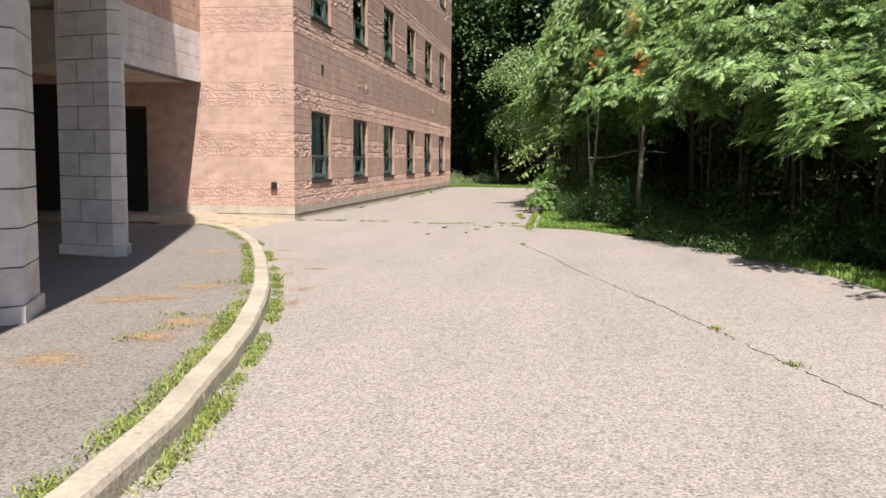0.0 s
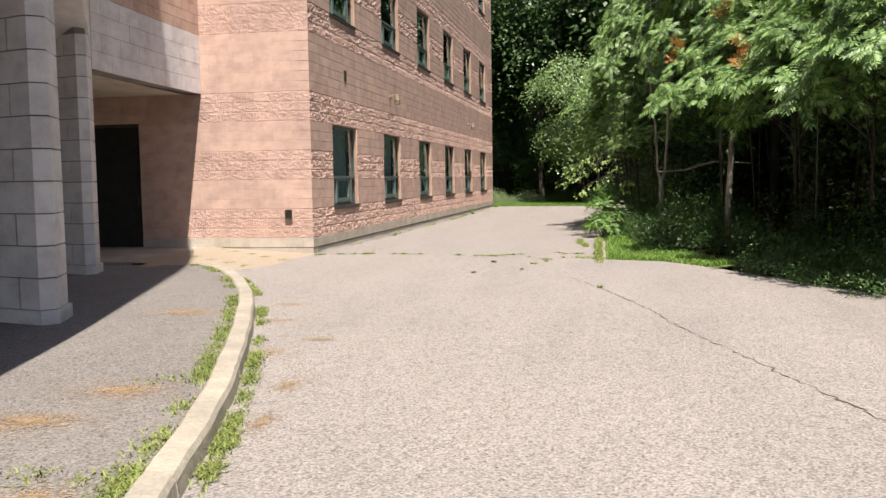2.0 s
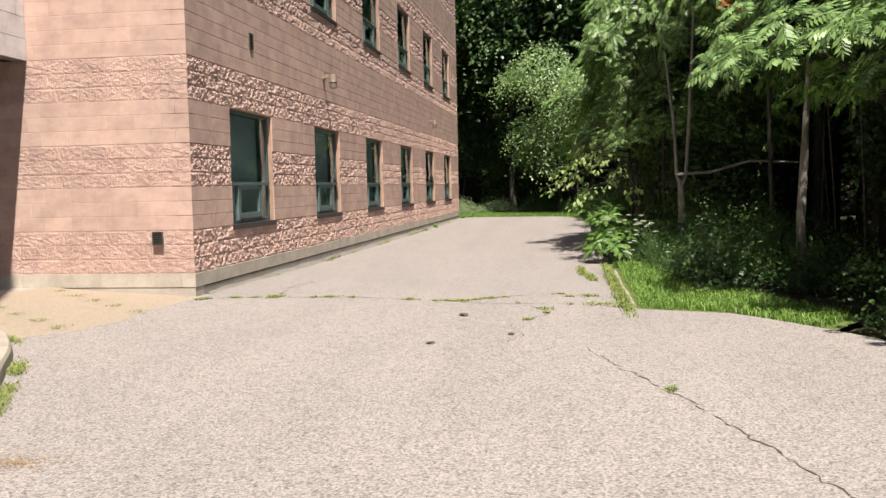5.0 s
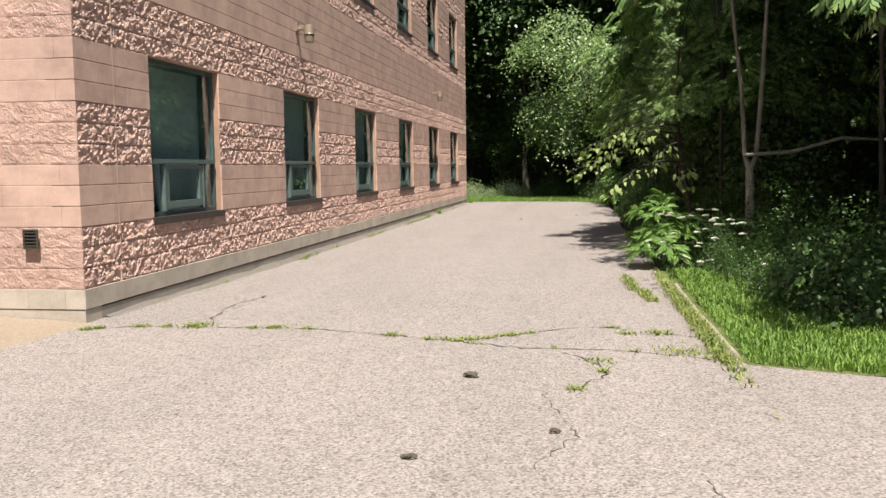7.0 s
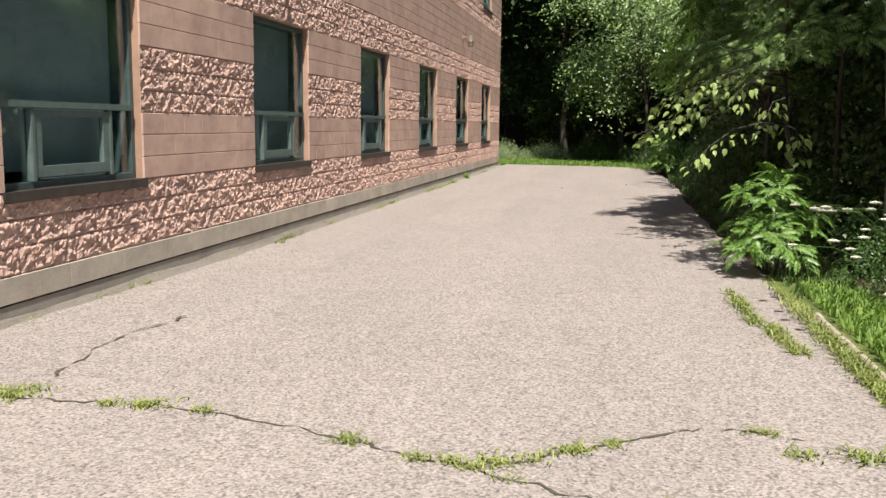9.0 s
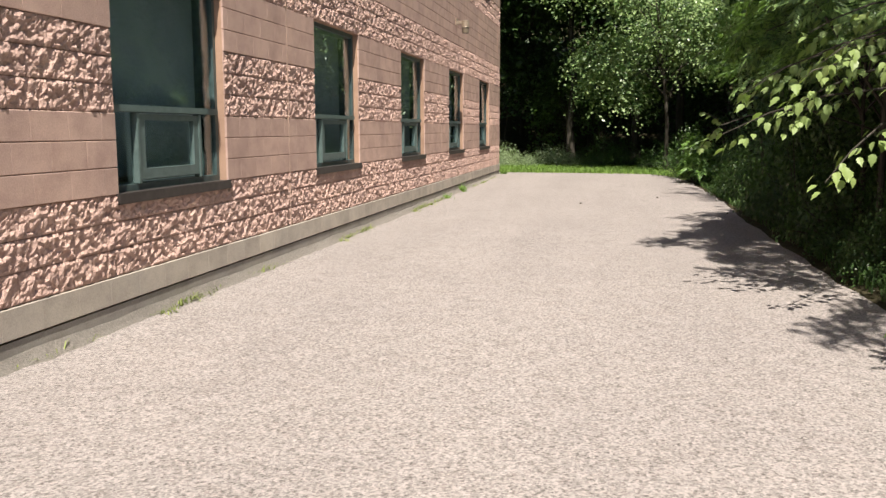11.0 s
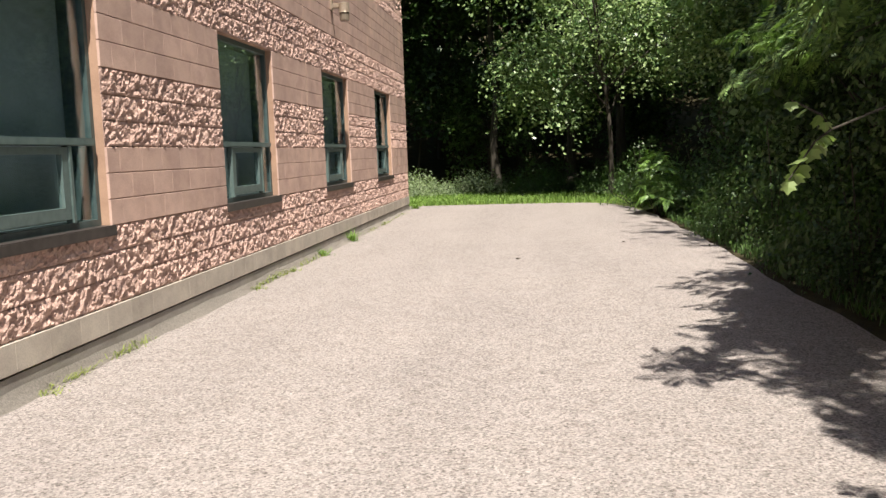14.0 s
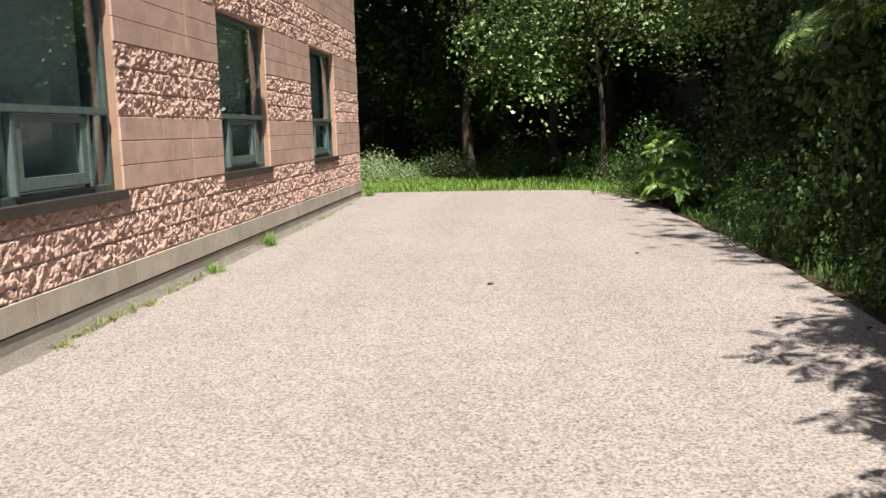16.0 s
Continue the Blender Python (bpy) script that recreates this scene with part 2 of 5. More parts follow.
def tube(points, radii, sides=7):
    """Verts and faces of a tapered tube along points."""
    vs, fs = [], []
    for i, p in enumerate(points):
        a = Vector(points[max(i - 1, 0)])
        b = Vector(points[min(i + 1, len(points) - 1)])
        d = (b - a).normalized()
        u = d.orthogonal().normalized()
        w = d.cross(u)
        for k in range(sides):
            an = 2 * math.pi * k / sides
            vs.append(Vector(p) + (u * math.cos(an) + w * math.sin(an)) * radii[i])
    for i in range(len(points) - 1):
        for k in range(sides):
            k2 = (k + 1) % sides
            fs.append((i * sides + k, i * sides + k2, (i + 1) * sides + k2, (i + 1) * sides + k))
    fs.append(tuple(range((len(points) - 1) * sides, len(points) * sides)))
    return vs, fs


def add_to(vs, fs, more):
    o = len(vs)
    vs.extend(more[0])
    fs.extend(tuple(i + o for i in f) for f in more[1])


def ribbon(points, widths, z):
    """A flat strip along points of the plan."""
    vs, fs = [], []
    for i, (x, y) in enumerate(points):
        a = Vector(points[max(i - 1, 0)])
        b = Vector(points[min(i + 1, len(points) - 1)])
        d = (b - a).normalized()
        n = Vector((-d.y, d.x)) * widths[i] / 2
        vs += [(x + n.x, y + n.y, z), (x - n.x, y - n.y, z)]
    for i in range(len(points) - 1):
        fs.append((2 * i + 1, 2 * i + 3, 2 * i + 2, 2 * i))
    return vs, fs


def smooth_line(pts, step=0.25):
    """Points at even steps along a rounded line through pts."""
    out = []
    n = len(pts)
    for i in range(n - 1):
        p0, p1, p2, p3 = (Vector(pts[max(0, min(n - 1, j))]) for j in (i - 1, i, i + 1, i + 2))
        k = max(2, int((p2 - p1).length / step))
        for s in range(k):
            u = s / k
            out.append(0.5 * ((2 * p1) + (p2 - p0) * u + (2 * p0 - 5 * p1 + 4 * p2 - p3) * u * u + (3 * p1 - p0 - 3 * p2 + p3) * u ** 3))
    out.append(Vector(pts[-1]))
    return [tuple(p) for p in out]


# ---- ground, road ----
ROAD_EDGE = [(10.9, -40), (10.9, -14), (10.35, -10), (9.55, -6.6), (7.9, -3.2), (6.9, -1.55), (5.95, -1.25), (5.82, 0.5), (5.75, 6), (5.68, 14), (5.72, 21), (5.45, 26), (4.7, 28.6), (2.5, 29.3), (-0.4, 29.5)]


def low(y):
    """The lane sinks by a few centimetres along the wall."""
    def s(a, b):
        u = min(1, max(0, (y - a) / (b - a)))
        return u * u * (3 - 2 * u)
    return -0.05 * s(0, 7) + 0.05 * s(21, 28.5)


def flat(name, pts, z, mat, label, category):
    bm = bmesh.new()
    f = bm.faces.new([bm.verts.new((x, y, z)) for x, y in pts])
    if f.normal.z < 0:
        f.normal_flip()
    bmesh.ops.triangulate(bm, faces=[f])
    for y in range(0, 30):
        bmesh.ops.bisect_plane(bm, geom=bm.verts[:] + bm.edges[:] + bm.faces[:], plane_co=(0, y, 0), plane_no=(0, 1, 0))
    for v in bm.verts:
        v.co.z += low(v.co.y)
    bm.normal_update()
    for f in bm.faces:
        if f.normal.z < 0:
            f.normal_flip()
    return tagged(part(name, bm, mat), label, category, "", "structure")


bm = bmesh.new()
bmesh.ops.create_grid(bm, x_segments=60, y_segments=60, size=400)
for v in bm.verts:
    r = max(abs(v.co.x - 0), abs(v.co.y))
    v.co.z = -0.09 + max(0, v.co.y - 46, v.co.x - 24) * 0.45
tagged(part("ground", bm, soil_mat), "dark forest soil under the trees", "ground", "", "structure")

edge = smooth_line(ROAD_EDGE, 0.5)
rng = random.Random(5)
edge = [(x + rng.uniform(-0.05, 0.05), y + rng.uniform(-0.04, 0.04)) for x, y in edge]
flat("road", [(-30, -40)] + edge + [(-0.4, 29.5), (-0.4, 0.3), (-30, 0.3)], 0.0, road_mat, "pale weathered asphalt lane with exposed aggregate and cracks", "road")

# grass verge beyond the lane and in the corner by the trees
verge_far = [(-14, 29.0), (-0.3, 29.0), (2.5, 28.9), (4.6, 28.2), (5.5, 26), (7, 27), (7.5, 33), (4, 35), (-2, 39.0), (-14, 40)]
flat("verge", verge_far, -0.008, turf_mat, "sunlit mown grass verge behind the lane", "grass")
for patch in ([(5.75, -1.2), (6.9, -1.5), (7.7, -2.7), (8.2, -1.9), (7.4, 0.6), (6.8, 3.5), (6.5, 5.5), (5.7, 5.5), (5.6, 1)],
              [(9.1, -6.0), (9.8, -7.6), (10.3, -10), (10.8, -14), (12.0, -14), (11.4, -9.5), (10.3, -6.4)]):
    flat("verge", patch, -0.006, turf_mat, "weedy green verge along the lane by the trees", "grass")


# ---- kerb and drive under the canopy ----
KERB = smooth_line([(5.0, -24), (4.98, -20.5), (4.80, -17.6), (4.47, -15.6), (3.95, -13.4), (3.15, -10.9), (1.75, -7.3), (0.55, -4.95), (-0.25, -3.75), (-0.72, -3.3)], 0.3)
DRIVE_Z = 0.09


def kerb_part(points, width=0.20, height=0.12):
    vs, fs = [], []
    prof = [(0.0, -0.03), (0.015, height - 0.03), (0.035, height), (width - 0.02, height), (width, height - 0.02), (width, -0.03)]
    for i, (x, y) in enumerate(points):
        a, b = Vector(points[max(i - 1, 0)]), Vector(points[min(i + 1, len(points) - 1)])
        d = (b - a).normalized()
        n = Vector((-d.y, d.x))                       # to the west, away from the lane
        j = 0.006 * math.sin(i * 1.7)
        for o, z in prof:
            vs.append((x + n.x * (o + j), y + n.y * (o + j), z + 0.004 * math.sin(i * 0.9)))
    k = len(prof)
    for i in range(len(points) - 1):
        for q in range(k - 1):
            fs.append((i * k + q, (i + 1) * k + q, (i + 1) * k + q + 1, i * k + q + 1))
    fs.append(tuple(range(k)))
    fs.append(tuple(range((len(points) - 1) * k, len(points) * k))[::-1])
    return vs, fs


kerb = tagged(new("kerb"), "curved cream concrete kerb with weeds along it", "kerb", "", "structure")
seg = 8
for i in range(0, len(KERB) - 1, seg):
    pts = KERB[i:i + seg + 1]
    if len(pts) > 1:
        placed("kerb_stone", mesh_of("kerb_stone", *kerb_part(pts), kerb_mat), None, kerb)

inner = [(x - 0.18, y - 0.05) for x, y in KERB]
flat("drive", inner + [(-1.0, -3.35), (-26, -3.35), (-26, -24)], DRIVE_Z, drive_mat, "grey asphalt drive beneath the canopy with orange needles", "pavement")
bm = box((-26, -3.35, -0.05), (-2.15, -0.004, 0.135))
tagged(part("pavement", bm, slab_mat), "concrete walk slab along the entrance wall", "pavement", "", "structure")
def sand_bank():
    """Sand that slopes from the walk down to the lane."""
    right = [(0.0, 0.10), (0.8, 0.04), (1.3, 0.0), (2.2, 0.10), (2.9, -0.05), (3.4, -0.45), (3.7, -0.75)]
    vs, fs = [], []
    n, m = 26, 30
    for j in range(m + 1):
        d = 3.7 * j / m
        k = max(q for q in range(len(right) - 1) if right[q][0] <= d + 1e-6)
        u = (d - right[k][0]) / (right[k + 1][0] - right[k][0])
        xr = right[k][1] + (right[k + 1][1] - right[k][1]) * u + 0.05 * noise.noise(Vector((d * 3, 1, 0)))
        for i in range(n + 1):
            w = i / n
            x = -2.3 + (xr + 2.3) * w
            z = 0.139 * (1 - w) ** 1.2 + 0.004 + 0.018 * (noise.noise(Vector((x * 4, d * 4, 0))) + 0.4) * min(1, (1 - w) * 6)
            vs.append((x, -0.004 - d * (1.0 if w > 0.3 else 0.9), z if w < 1 else -0.004))
    for j in range(m):
        for i in range(n):
            a = j * (n + 1) + i
            fs.append((a, a + n + 1, a + n + 2, a + 1))
    tagged(new("sand", mesh_of("sand", vs, fs, sand_mat)), "dry sand washed up at the foot of the wall", "sand", "", "structure")


sand_bank()


def wall_fines():
    """Loose gravel and dirt that slopes from the foot of the wall to the lane."""
    vs, fs = [], []
    rows, n = 230, 5
    for j in range(rows + 1):
        y = 0.35 + 27.6 * j / rows
        wide = 0.085 + 0.06 * noise.noise(Vector((y * 0.9, 3, 0))) + 0.05 * noise.noise(Vector((y * 5, 7, 0)))
        top = 0.030 + 0.022 * noise.noise(Vector((y * 1.3, 0, 4)))
        for i in range(n + 1):
            u = i / n
            z = low(y) + (top - low(y)) * (1 - u) ** 1.6 + 0.010 * noise.noise(Vector((u * 4, y * 9, 1))) * (1 - u) - 0.004 * (i == n)
            vs.append((0.001 + wide * u, y, z))
    for j in range(rows):
        for i in range(n):
            a = j * (n + 1) + i
            fs.append((a, a + 1, a + n + 2, a + n + 1))
    tagged(new("gravel_strip", mesh_of("gravel_strip", vs, fs, fines_mat)), "grey gravel and dirt along the foot of the wall", "gravel", "", "structure")


wall_fines()

# ---- building ----
H0, C = 0.33, 0.2            # top of the base course, height of a course
S1 = H0 + 3 * C              # sill
HEAD = S1 + 9 * C
STOREY = 21 * C
LENGTH = 28.3                # of the east wall
TOP = 3 * STOREY + 0.93
Y1, PITCH, WIDE = 1.48, 4.5, 1.92
WINDOWS = [(Y1 + PITCH * i, Y1 + PITCH * i + WIDE) for i in range(6)]


def split_course(k):
    """Courses counted from the base: three split, three smooth, three split, three smooth, three split, six smooth."""
    k %= 21
    return k < 3 or 6 <= k < 9 or 12 <= k < 15


def wall_body(openings, length, top, thick):
    """Boxes of a wall along y from 0 to length in front of x = 0, with window openings per storey."""
    bm = bmesh.new()
    for s in range(3):
        z0, z1 = S1 + s * STOREY, HEAD + s * STOREY
        ys = [0.02] + [v for w in openings for v in w] + [length]
        for a, b in zip(ys[::2], ys[1::2]):
            box_into(bm, (-thick, a, z0), (-0.02, b, z1))
        box_into(bm, (-thick, 0.02, z1), (-0.02, length, min(top, S1 + (s + 1) * STOREY)))
    box_into(bm, (-thick, 0.02, H0 - C), (-0.02, length, S1))
    return bm


wall_e = tagged(part("wall_east", wall_body(WINDOWS, LENGTH, TOP, 0.30), mortar), "pink concrete block wall banded in split and smooth courses", "wall", "", "structure")


def block_mesh(length, split, seed, mat, height=C, fine=True):
    """A block whose face looks along +x, its foot at z = 0, its start at y = 0."""
    r = random.Random(seed)
    g = 0.003
    y0, y1, z0, z1 = 0.0012, length - 0.0012, g, height - g
    if not split:
        d = 0.004
        e = 0.0012
        vs = [(-0.05, y0, z0), (-0.05, y1, z0), (-0.05, y1, z1), (-0.05, y0, z1), (-0.004, y0, z0), (-0.004, y1, z0), (-0.004, y1, z1), (-0.004, y0, z1),
              (0.0, y0 + e, z0 + d), (0.0, y1 - e, z0 + d), (0.0, y1 - e, z1 - d), (0.0, y0 + e, z1 - d)]
        fs = [(0, 1, 5, 4), (1, 2, 6, 5), (2, 3, 7, 6), (3, 0, 4, 7), (4, 5, 9, 8), (5, 6, 10, 9), (6, 7, 11, 10), (7, 4, 8, 11), (8, 9, 10, 11)]
        return mesh_of("block", vs, fs, mat)
    nx, nz = (max(3, int(length / 0.019)), 10) if fine else (max(3, int(length / 0.045)), 5)
    vs, fs = [], []
    off = Vector((r.uniform(0, 50), r.uniform(0, 50), r.uniform(0, 50)))
    for j in range(nz + 1):
        for i in range(nx + 1):
            y, z = y0 + (y1 - y0) * i / nx, z0 + (z1 - z0) * j / nz
            if 0 < i < nx and 0 < j < nz:
                p = Vector((0, y * 19, z * 22)) + off
                h = -0.004 + 0.022 * noise.noise(p * 0.8) + 0.014 * noise.noise(p * 1.9 + Vector((9, 0, 0))) + r.uniform(-0.006, 0.006)
                y += r.uniform(-0.006, 0.006)
                z += r.uniform(-0.006, 0.006)
            else:
                h = -0.014 + r.uniform(0, 0.008)
            vs.append((min(0.010, max(-0.020, h)), y, z))
    w = nx + 1
    for j in range(nz):
        for i in range(nx):
            fs.append((j * w + i, j * w + i + 1, (j + 1) * w + i + 1, (j + 1) * w + i))
    o = len(vs)
    vs += [(-0.05, y0, z0), (-0.05, y1, z0), (-0.05, y1, z1), (-0.05, y0, z1)]
    fs += [(o, o + 1, nx, 0), (o + 1, o + 2, w * nz + nx, nx), (o + 2, o + 3, w * nz, w * nz + nx), (o + 3, o, 0, w * nz)]
    return mesh_of("block", vs, fs, mat)


def lay(length, top, openings, first=0.0):
    """The blocks of a wall: start, length, foot, course. They keep clear of the openings."""
    out = []
    courses = int(round((top - H0) / C))
    for k in range(-1, courses):
        z = H0 + k * C
        stor, kk = divmod(k, 21)
        clear_of = openings if (k >= 0 and 3 <= kk < 12) else []
        y = -0.2 if k % 2 else 0.0
        spans = []
        edges = [0.0] + [v for w in clear_of for v in w] + [length]
        for a, b in zip(edges[::2], edges[1::2]):
            n0 = math.floor((a - y) / 0.4)
            s = a
            while s < b - 0.01:
                e = min(b, y + (n0 + 1) * 0.4)
                if e - s > 0.05:
                    spans.append((s, e - s))
                elif spans and abs(spans[-1][0] + spans[-1][1] - s) < 0.01:
                    spans[-1] = (spans[-1][0], spans[-1][1] + e - s)
                s = e
                n0 += 1
        out += [(s, l, z, k) for s, l in spans]
    return out


LIB = {}


def block_for(length, k, seed, own, grey=False, fine=True):
    key = (round(length, 2), split_course(k) if k >= 0 else "base", seed, own, grey, fine)
    if key not in LIB:
        if grey:
            LIB[key] = block_mesh(length, False, seed, grey_piece if own else grey_rest)
        elif k < 0:
            LIB[key] = block_mesh(length, False, seed, base_piece if own else base_rest)
        elif split_course(k):
            LIB[key] = block_mesh(length, True, seed, split_piece if own else split_rest, C, fine)
        else:
            LIB[key] = block_mesh(length, False, seed, smooth_piece if own else smooth_rest)
    return LIB[key]


def join_blocks(name, blocks, m, mats, parent):
    """The blocks too many or too far to be parts: one mesh a material."""
    by = {}
    for s, l, z, k, me in blocks:
        vs, fs = by.setdefault(me.materials[0].name, ([], []))
        o = len(vs)
        vs.extend((v.co.x + (0.008 if k < 0 else 0), v.co.y + s, v.co.z + z) for v in me.vertices)
        fs.extend(tuple(i + o for i in p.vertices) for p in me.polygons)
    for matname, (vs, fs) in by.items():
        ob = placed(name, mesh_of(name, [m @ Vector(v) for v in vs], fs, bpy.data.materials[matname]), None, parent)
        tagged(ob, kind="stuff")


LATER = []               # pieces of walls are linked at the end of the file


def clad(wall, blocks, m, near, grey=None, fine_to=4.6):
    rest = []
    for n, (s, l, z, k) in enumerate(blocks):
        seed = (n * 7 + k * 3) % 9
        g = bool(grey and grey(s, z))
        if near(s, z):
            LATER.append((wall, block_for(l, k, seed, True, g), m @ Matrix.Translation((0.008 if k < 0 else 0, s, z))))
        else:
            rest.append((s, l, z, k, block_for(l, k, seed, False, g, z < fine_to)))
    join_blocks("blockwork", rest, m, None, wall)


# east wall
clad(wall_e, lay(LENGTH, TOP, WINDOWS), Matrix(), lambda s, z: s < 10.2 and z < 2.2)
# south wall: its blocks run along -x, facing -y
SOUTH = Matrix(((0, -1, 0, 0), (-1, 0, 0, 0), (0, 0, 1, 0), (0, 0, 0, 1)))
bm = bmesh.new()
DOOR = (3.80, 5.42, 2.76)
for a, b, z0, z1 in ((0.30, DOOR[0], H0 - C, TOP), (DOOR[0], DOOR[1], DOOR[2], TOP), (DOOR[1], 26, H0 - C, TOP)):
    for k in range(-1, int(round((TOP - H0) / C))):
        c0, c1 = max(z0, H0 + k * C), min(z1, H0 + (k + 1) * C)
        if c1 > c0 + 0.001:                 # the backing stands closer behind the smooth courses
            box_into(bm, (-b, 0.0070 if k >= 0 and split_course(k) else 0.0016, c0), (-a, 0.30, c1))
wall_s = tagged(part("wall_south", bm, mortar_flush), "sunlit pink block wall banded in split courses", "wall", "", "structure")


def lay_south():
    out = []
    for s, l, z, k in lay(9.0, TOP, []):
        if z < DOOR[2] - 0.02 and s + l > DOOR[0] and s < DOOR[1]:
            if s < DOOR[0] - 0.06:
                out.append((s, DOOR[0] - s, z, k))
            if s + l > DOOR[1] + 0.06:
                out.append((DOOR[1], s + l - DOOR[1], z, k))
            continue
        out.append((s, l, z, k))
    return out


clad(wall_s, lay_south(), SOUTH @ Matrix.Diagonal((0.34, 1, 1, 1)), lambda s, z: s < 4 and z < 3.3)
bm = box((-DOOR[1] + 0.0, 0.16, 0.135), (-DOOR[0], 0.21, DOOR[2]))
door = tagged(part("door_1", bm, dark_mat), "dark closed door in the shaded entrance wall", "door", "", "structure")
bm = bmesh.new()
for a, b, z0, z1 in ((DOOR[0], DOOR[0] + 0.06, 0.135, DOOR[2]), (DOOR[1] - 0.06, DOOR[1], 0.135, DOOR[2]), (DOOR[0], DOOR[1], DOOR[2] - 0.06, DOOR[2])):
    box_into(bm, (-b, 0.12, z0), (-a, 0.158, z1))
part("door_frame", bm, sill_mat, door)
part("door_handle", box((-DOOR[0] - 0.14, 0.10, 1.0), (-DOOR[0] - 0.10, 0.158, 1.25), 0.01), vent_mat, door)

# dark glazed entrance further along the shaded wall
ent = tagged(new("door_2"), "dark glazed entrance doors in the shade of the canopy", "door", "", "structure")
part("door_leaf", box((-7.0, -0.05, 0.137), (-5.6, -0.004, 3.3)), dark_mat, ent)
part("door_leaf", box((-8.6, -0.05, 0.137), (-7.02, -0.004, 3.3)), dark_mat, ent)
for x in (-6.9, -7.15):
    part("door_handle", box((x - 0.02, -0.10, 1.0), (x + 0.02, -0.051, 1.45), 0.008), lens_mat, ent)

# the rest of the shell
for name, lo, hi in (("wall_north", (-26, LENGTH - 0.3, -0.3), (-0.302, LENGTH, TOP)), ("wall_west", (-26.3, 0, -0.3), (-26.001, LENGTH, TOP))):
    tagged(part(name, box(lo, hi), smooth_rest), "pink block wall of the building", "wall", "", "structure")
tagged(part("roof", box((-26, 0.3, TOP - 0.3), (-0.301, LENGTH - 0.301, TOP - 0.1)), concrete), "flat roof of the building", "roof", "", "structure")
tagged(part("wall_inner", box((-3.2, 0.301, 0.0), (-3.1, LENGTH - 0.301, TOP - 0.301)), inside_mat), "plain plaster wall inside the rooms", "wall", "", "structure")
bm = bmesh.new()
for s in range(3):
    box_into(bm, (-3.099, 0.301, s * STOREY - 0.1 + (0.2 if s == 0 else 0)), (-0.301, LENGTH - 0.301, s * STOREY + 0.15 + (0.1 if s == 0 else 0)))
tagged(part("floor", bm, inside_mat), "plain floors inside the rooms", "floor", "", "structure")

# concrete footing under the base course, set back under a drip shadow
bm = bmesh.new()
box_into(bm, (-0.3, 0.301, -0.3), (-0.001, LENGTH, H0 - C - 0.012))
part("footing", bm, concrete, wall_e)
bm = bmesh.new()
box_into(bm, (-26, 0.006, -0.3), (-0.002, 0.3, H0 - C - 0.004))
part("footing", bm, base_rest, wall_s)
# pale control joints in the block wall
for y in (0.72, 9.55, 18.55, 26.9):
    bm = bmesh.new()
    for z0, z1 in ((H0 - C, S1), (S1, HEAD), (HEAD, 4.53)):
        box_into(bm, (-0.03, y - 0.007, z0), (0.003, y + 0.007, z1))
    part("control_joint", bm, joint_light, wall_e)


# ---- windows ----
def window(y0, s, blind_drop, gap):
    z0, z1 = S1 + s * STOREY, HEAD + s * STOREY
    y1 = y0 + WIDE
    x = -0.085
    w = tagged(new("window_1"), "dark green framed window, hopper sash below a large pane", "window", "windows of the east wall", "structure")
    w.location = (0, y0, z0)
    zt = 3.05 * C
    H = z1 - z0
    fr = bmesh.new()
    f = 0.055
    for lo, hi in (((x - 0.21, 0.002, 0.0), (x, f, H)), ((x - 0.21, WIDE - f, 0.0), (x, WIDE - 0.002, H)), ((x - 0.21, f, 0.0), (x, WIDE - f, f)), ((x - 0.21, f, H - f), (x, WIDE - f, H - 0.002))):
        box_into(fr, lo, hi)
    part("window_frame", fr, frame_mat, w)
    part("transom", box((x - 0.045, f, zt), (x + 0.03, WIDE - f, zt + 0.055), 0.006), sash_mat, w)
    m0, m1 = 0.44, 1.50
    for a in (m0, m1):
        part("mullion", box((x - 0.04, a - 0.022, f), (x + 0.022, a + 0.022, zt - 0.001), 0.005), sash_mat, w)
    sash = bmesh.new()
    a, b, c, d, q = m0 + 0.024, m1 - 0.024, f + 0.03, zt - 0.012, 0.085
    for lo, hi in (((x - 0.03, a, c), (x + 0.012, a + q, d)), ((x - 0.03, b - q, c), (x + 0.012, b, d)), ((x - 0.03, a + q, c), (x + 0.012, b - q, c + q)), ((x - 0.03, a + q, d - 0.05), (x + 0.012, b - q, d))):
        box_into(sash, lo, hi)
    sash = part("sash", sash, sash_mat, w, "pale green hopper sash")
    def pane(name, lo, hi, parent):
        ob = part(name, box(lo, hi), glass_mat, parent)
        ob.visible_shadow = False
    pane("pane", (x - 0.032, f, zt + 0.055), (x - 0.024, WIDE - f, H - f), w)
    pane("pane", (x - 0.032, f, f), (x - 0.024, m0 - 0.022, zt), w)
    pane("pane", (x - 0.032, m1 + 0.022, f), (x - 0.024, WIDE - f, zt), w)
    pane("pane", (x - 0.020, a + q, c + q), (x - 0.012, b - q, d - 0.05), sash)
    part("window_sill", box((x - 0.04, -0.03, -0.075), (0.022, WIDE + 0.03, 0.004), 0.006), sill_mat, w)
    if blind_drop:
        bl = bmesh.new()
        box_into(bl, (x - 0.198, f + 0.002, H - 0.05 - blind_drop), (x - 0.193, WIDE - f - gap, H - f - 0.002))
        box_into(bl, (x - 0.206, f + 0.002, H - 0.075 - blind_drop), (x - 0.188, WIDE - f - gap, H - 0.05 - blind_drop))
        part("blind", bl, blind_mat, w, "grey blue roller blind behind the glass")
    return w


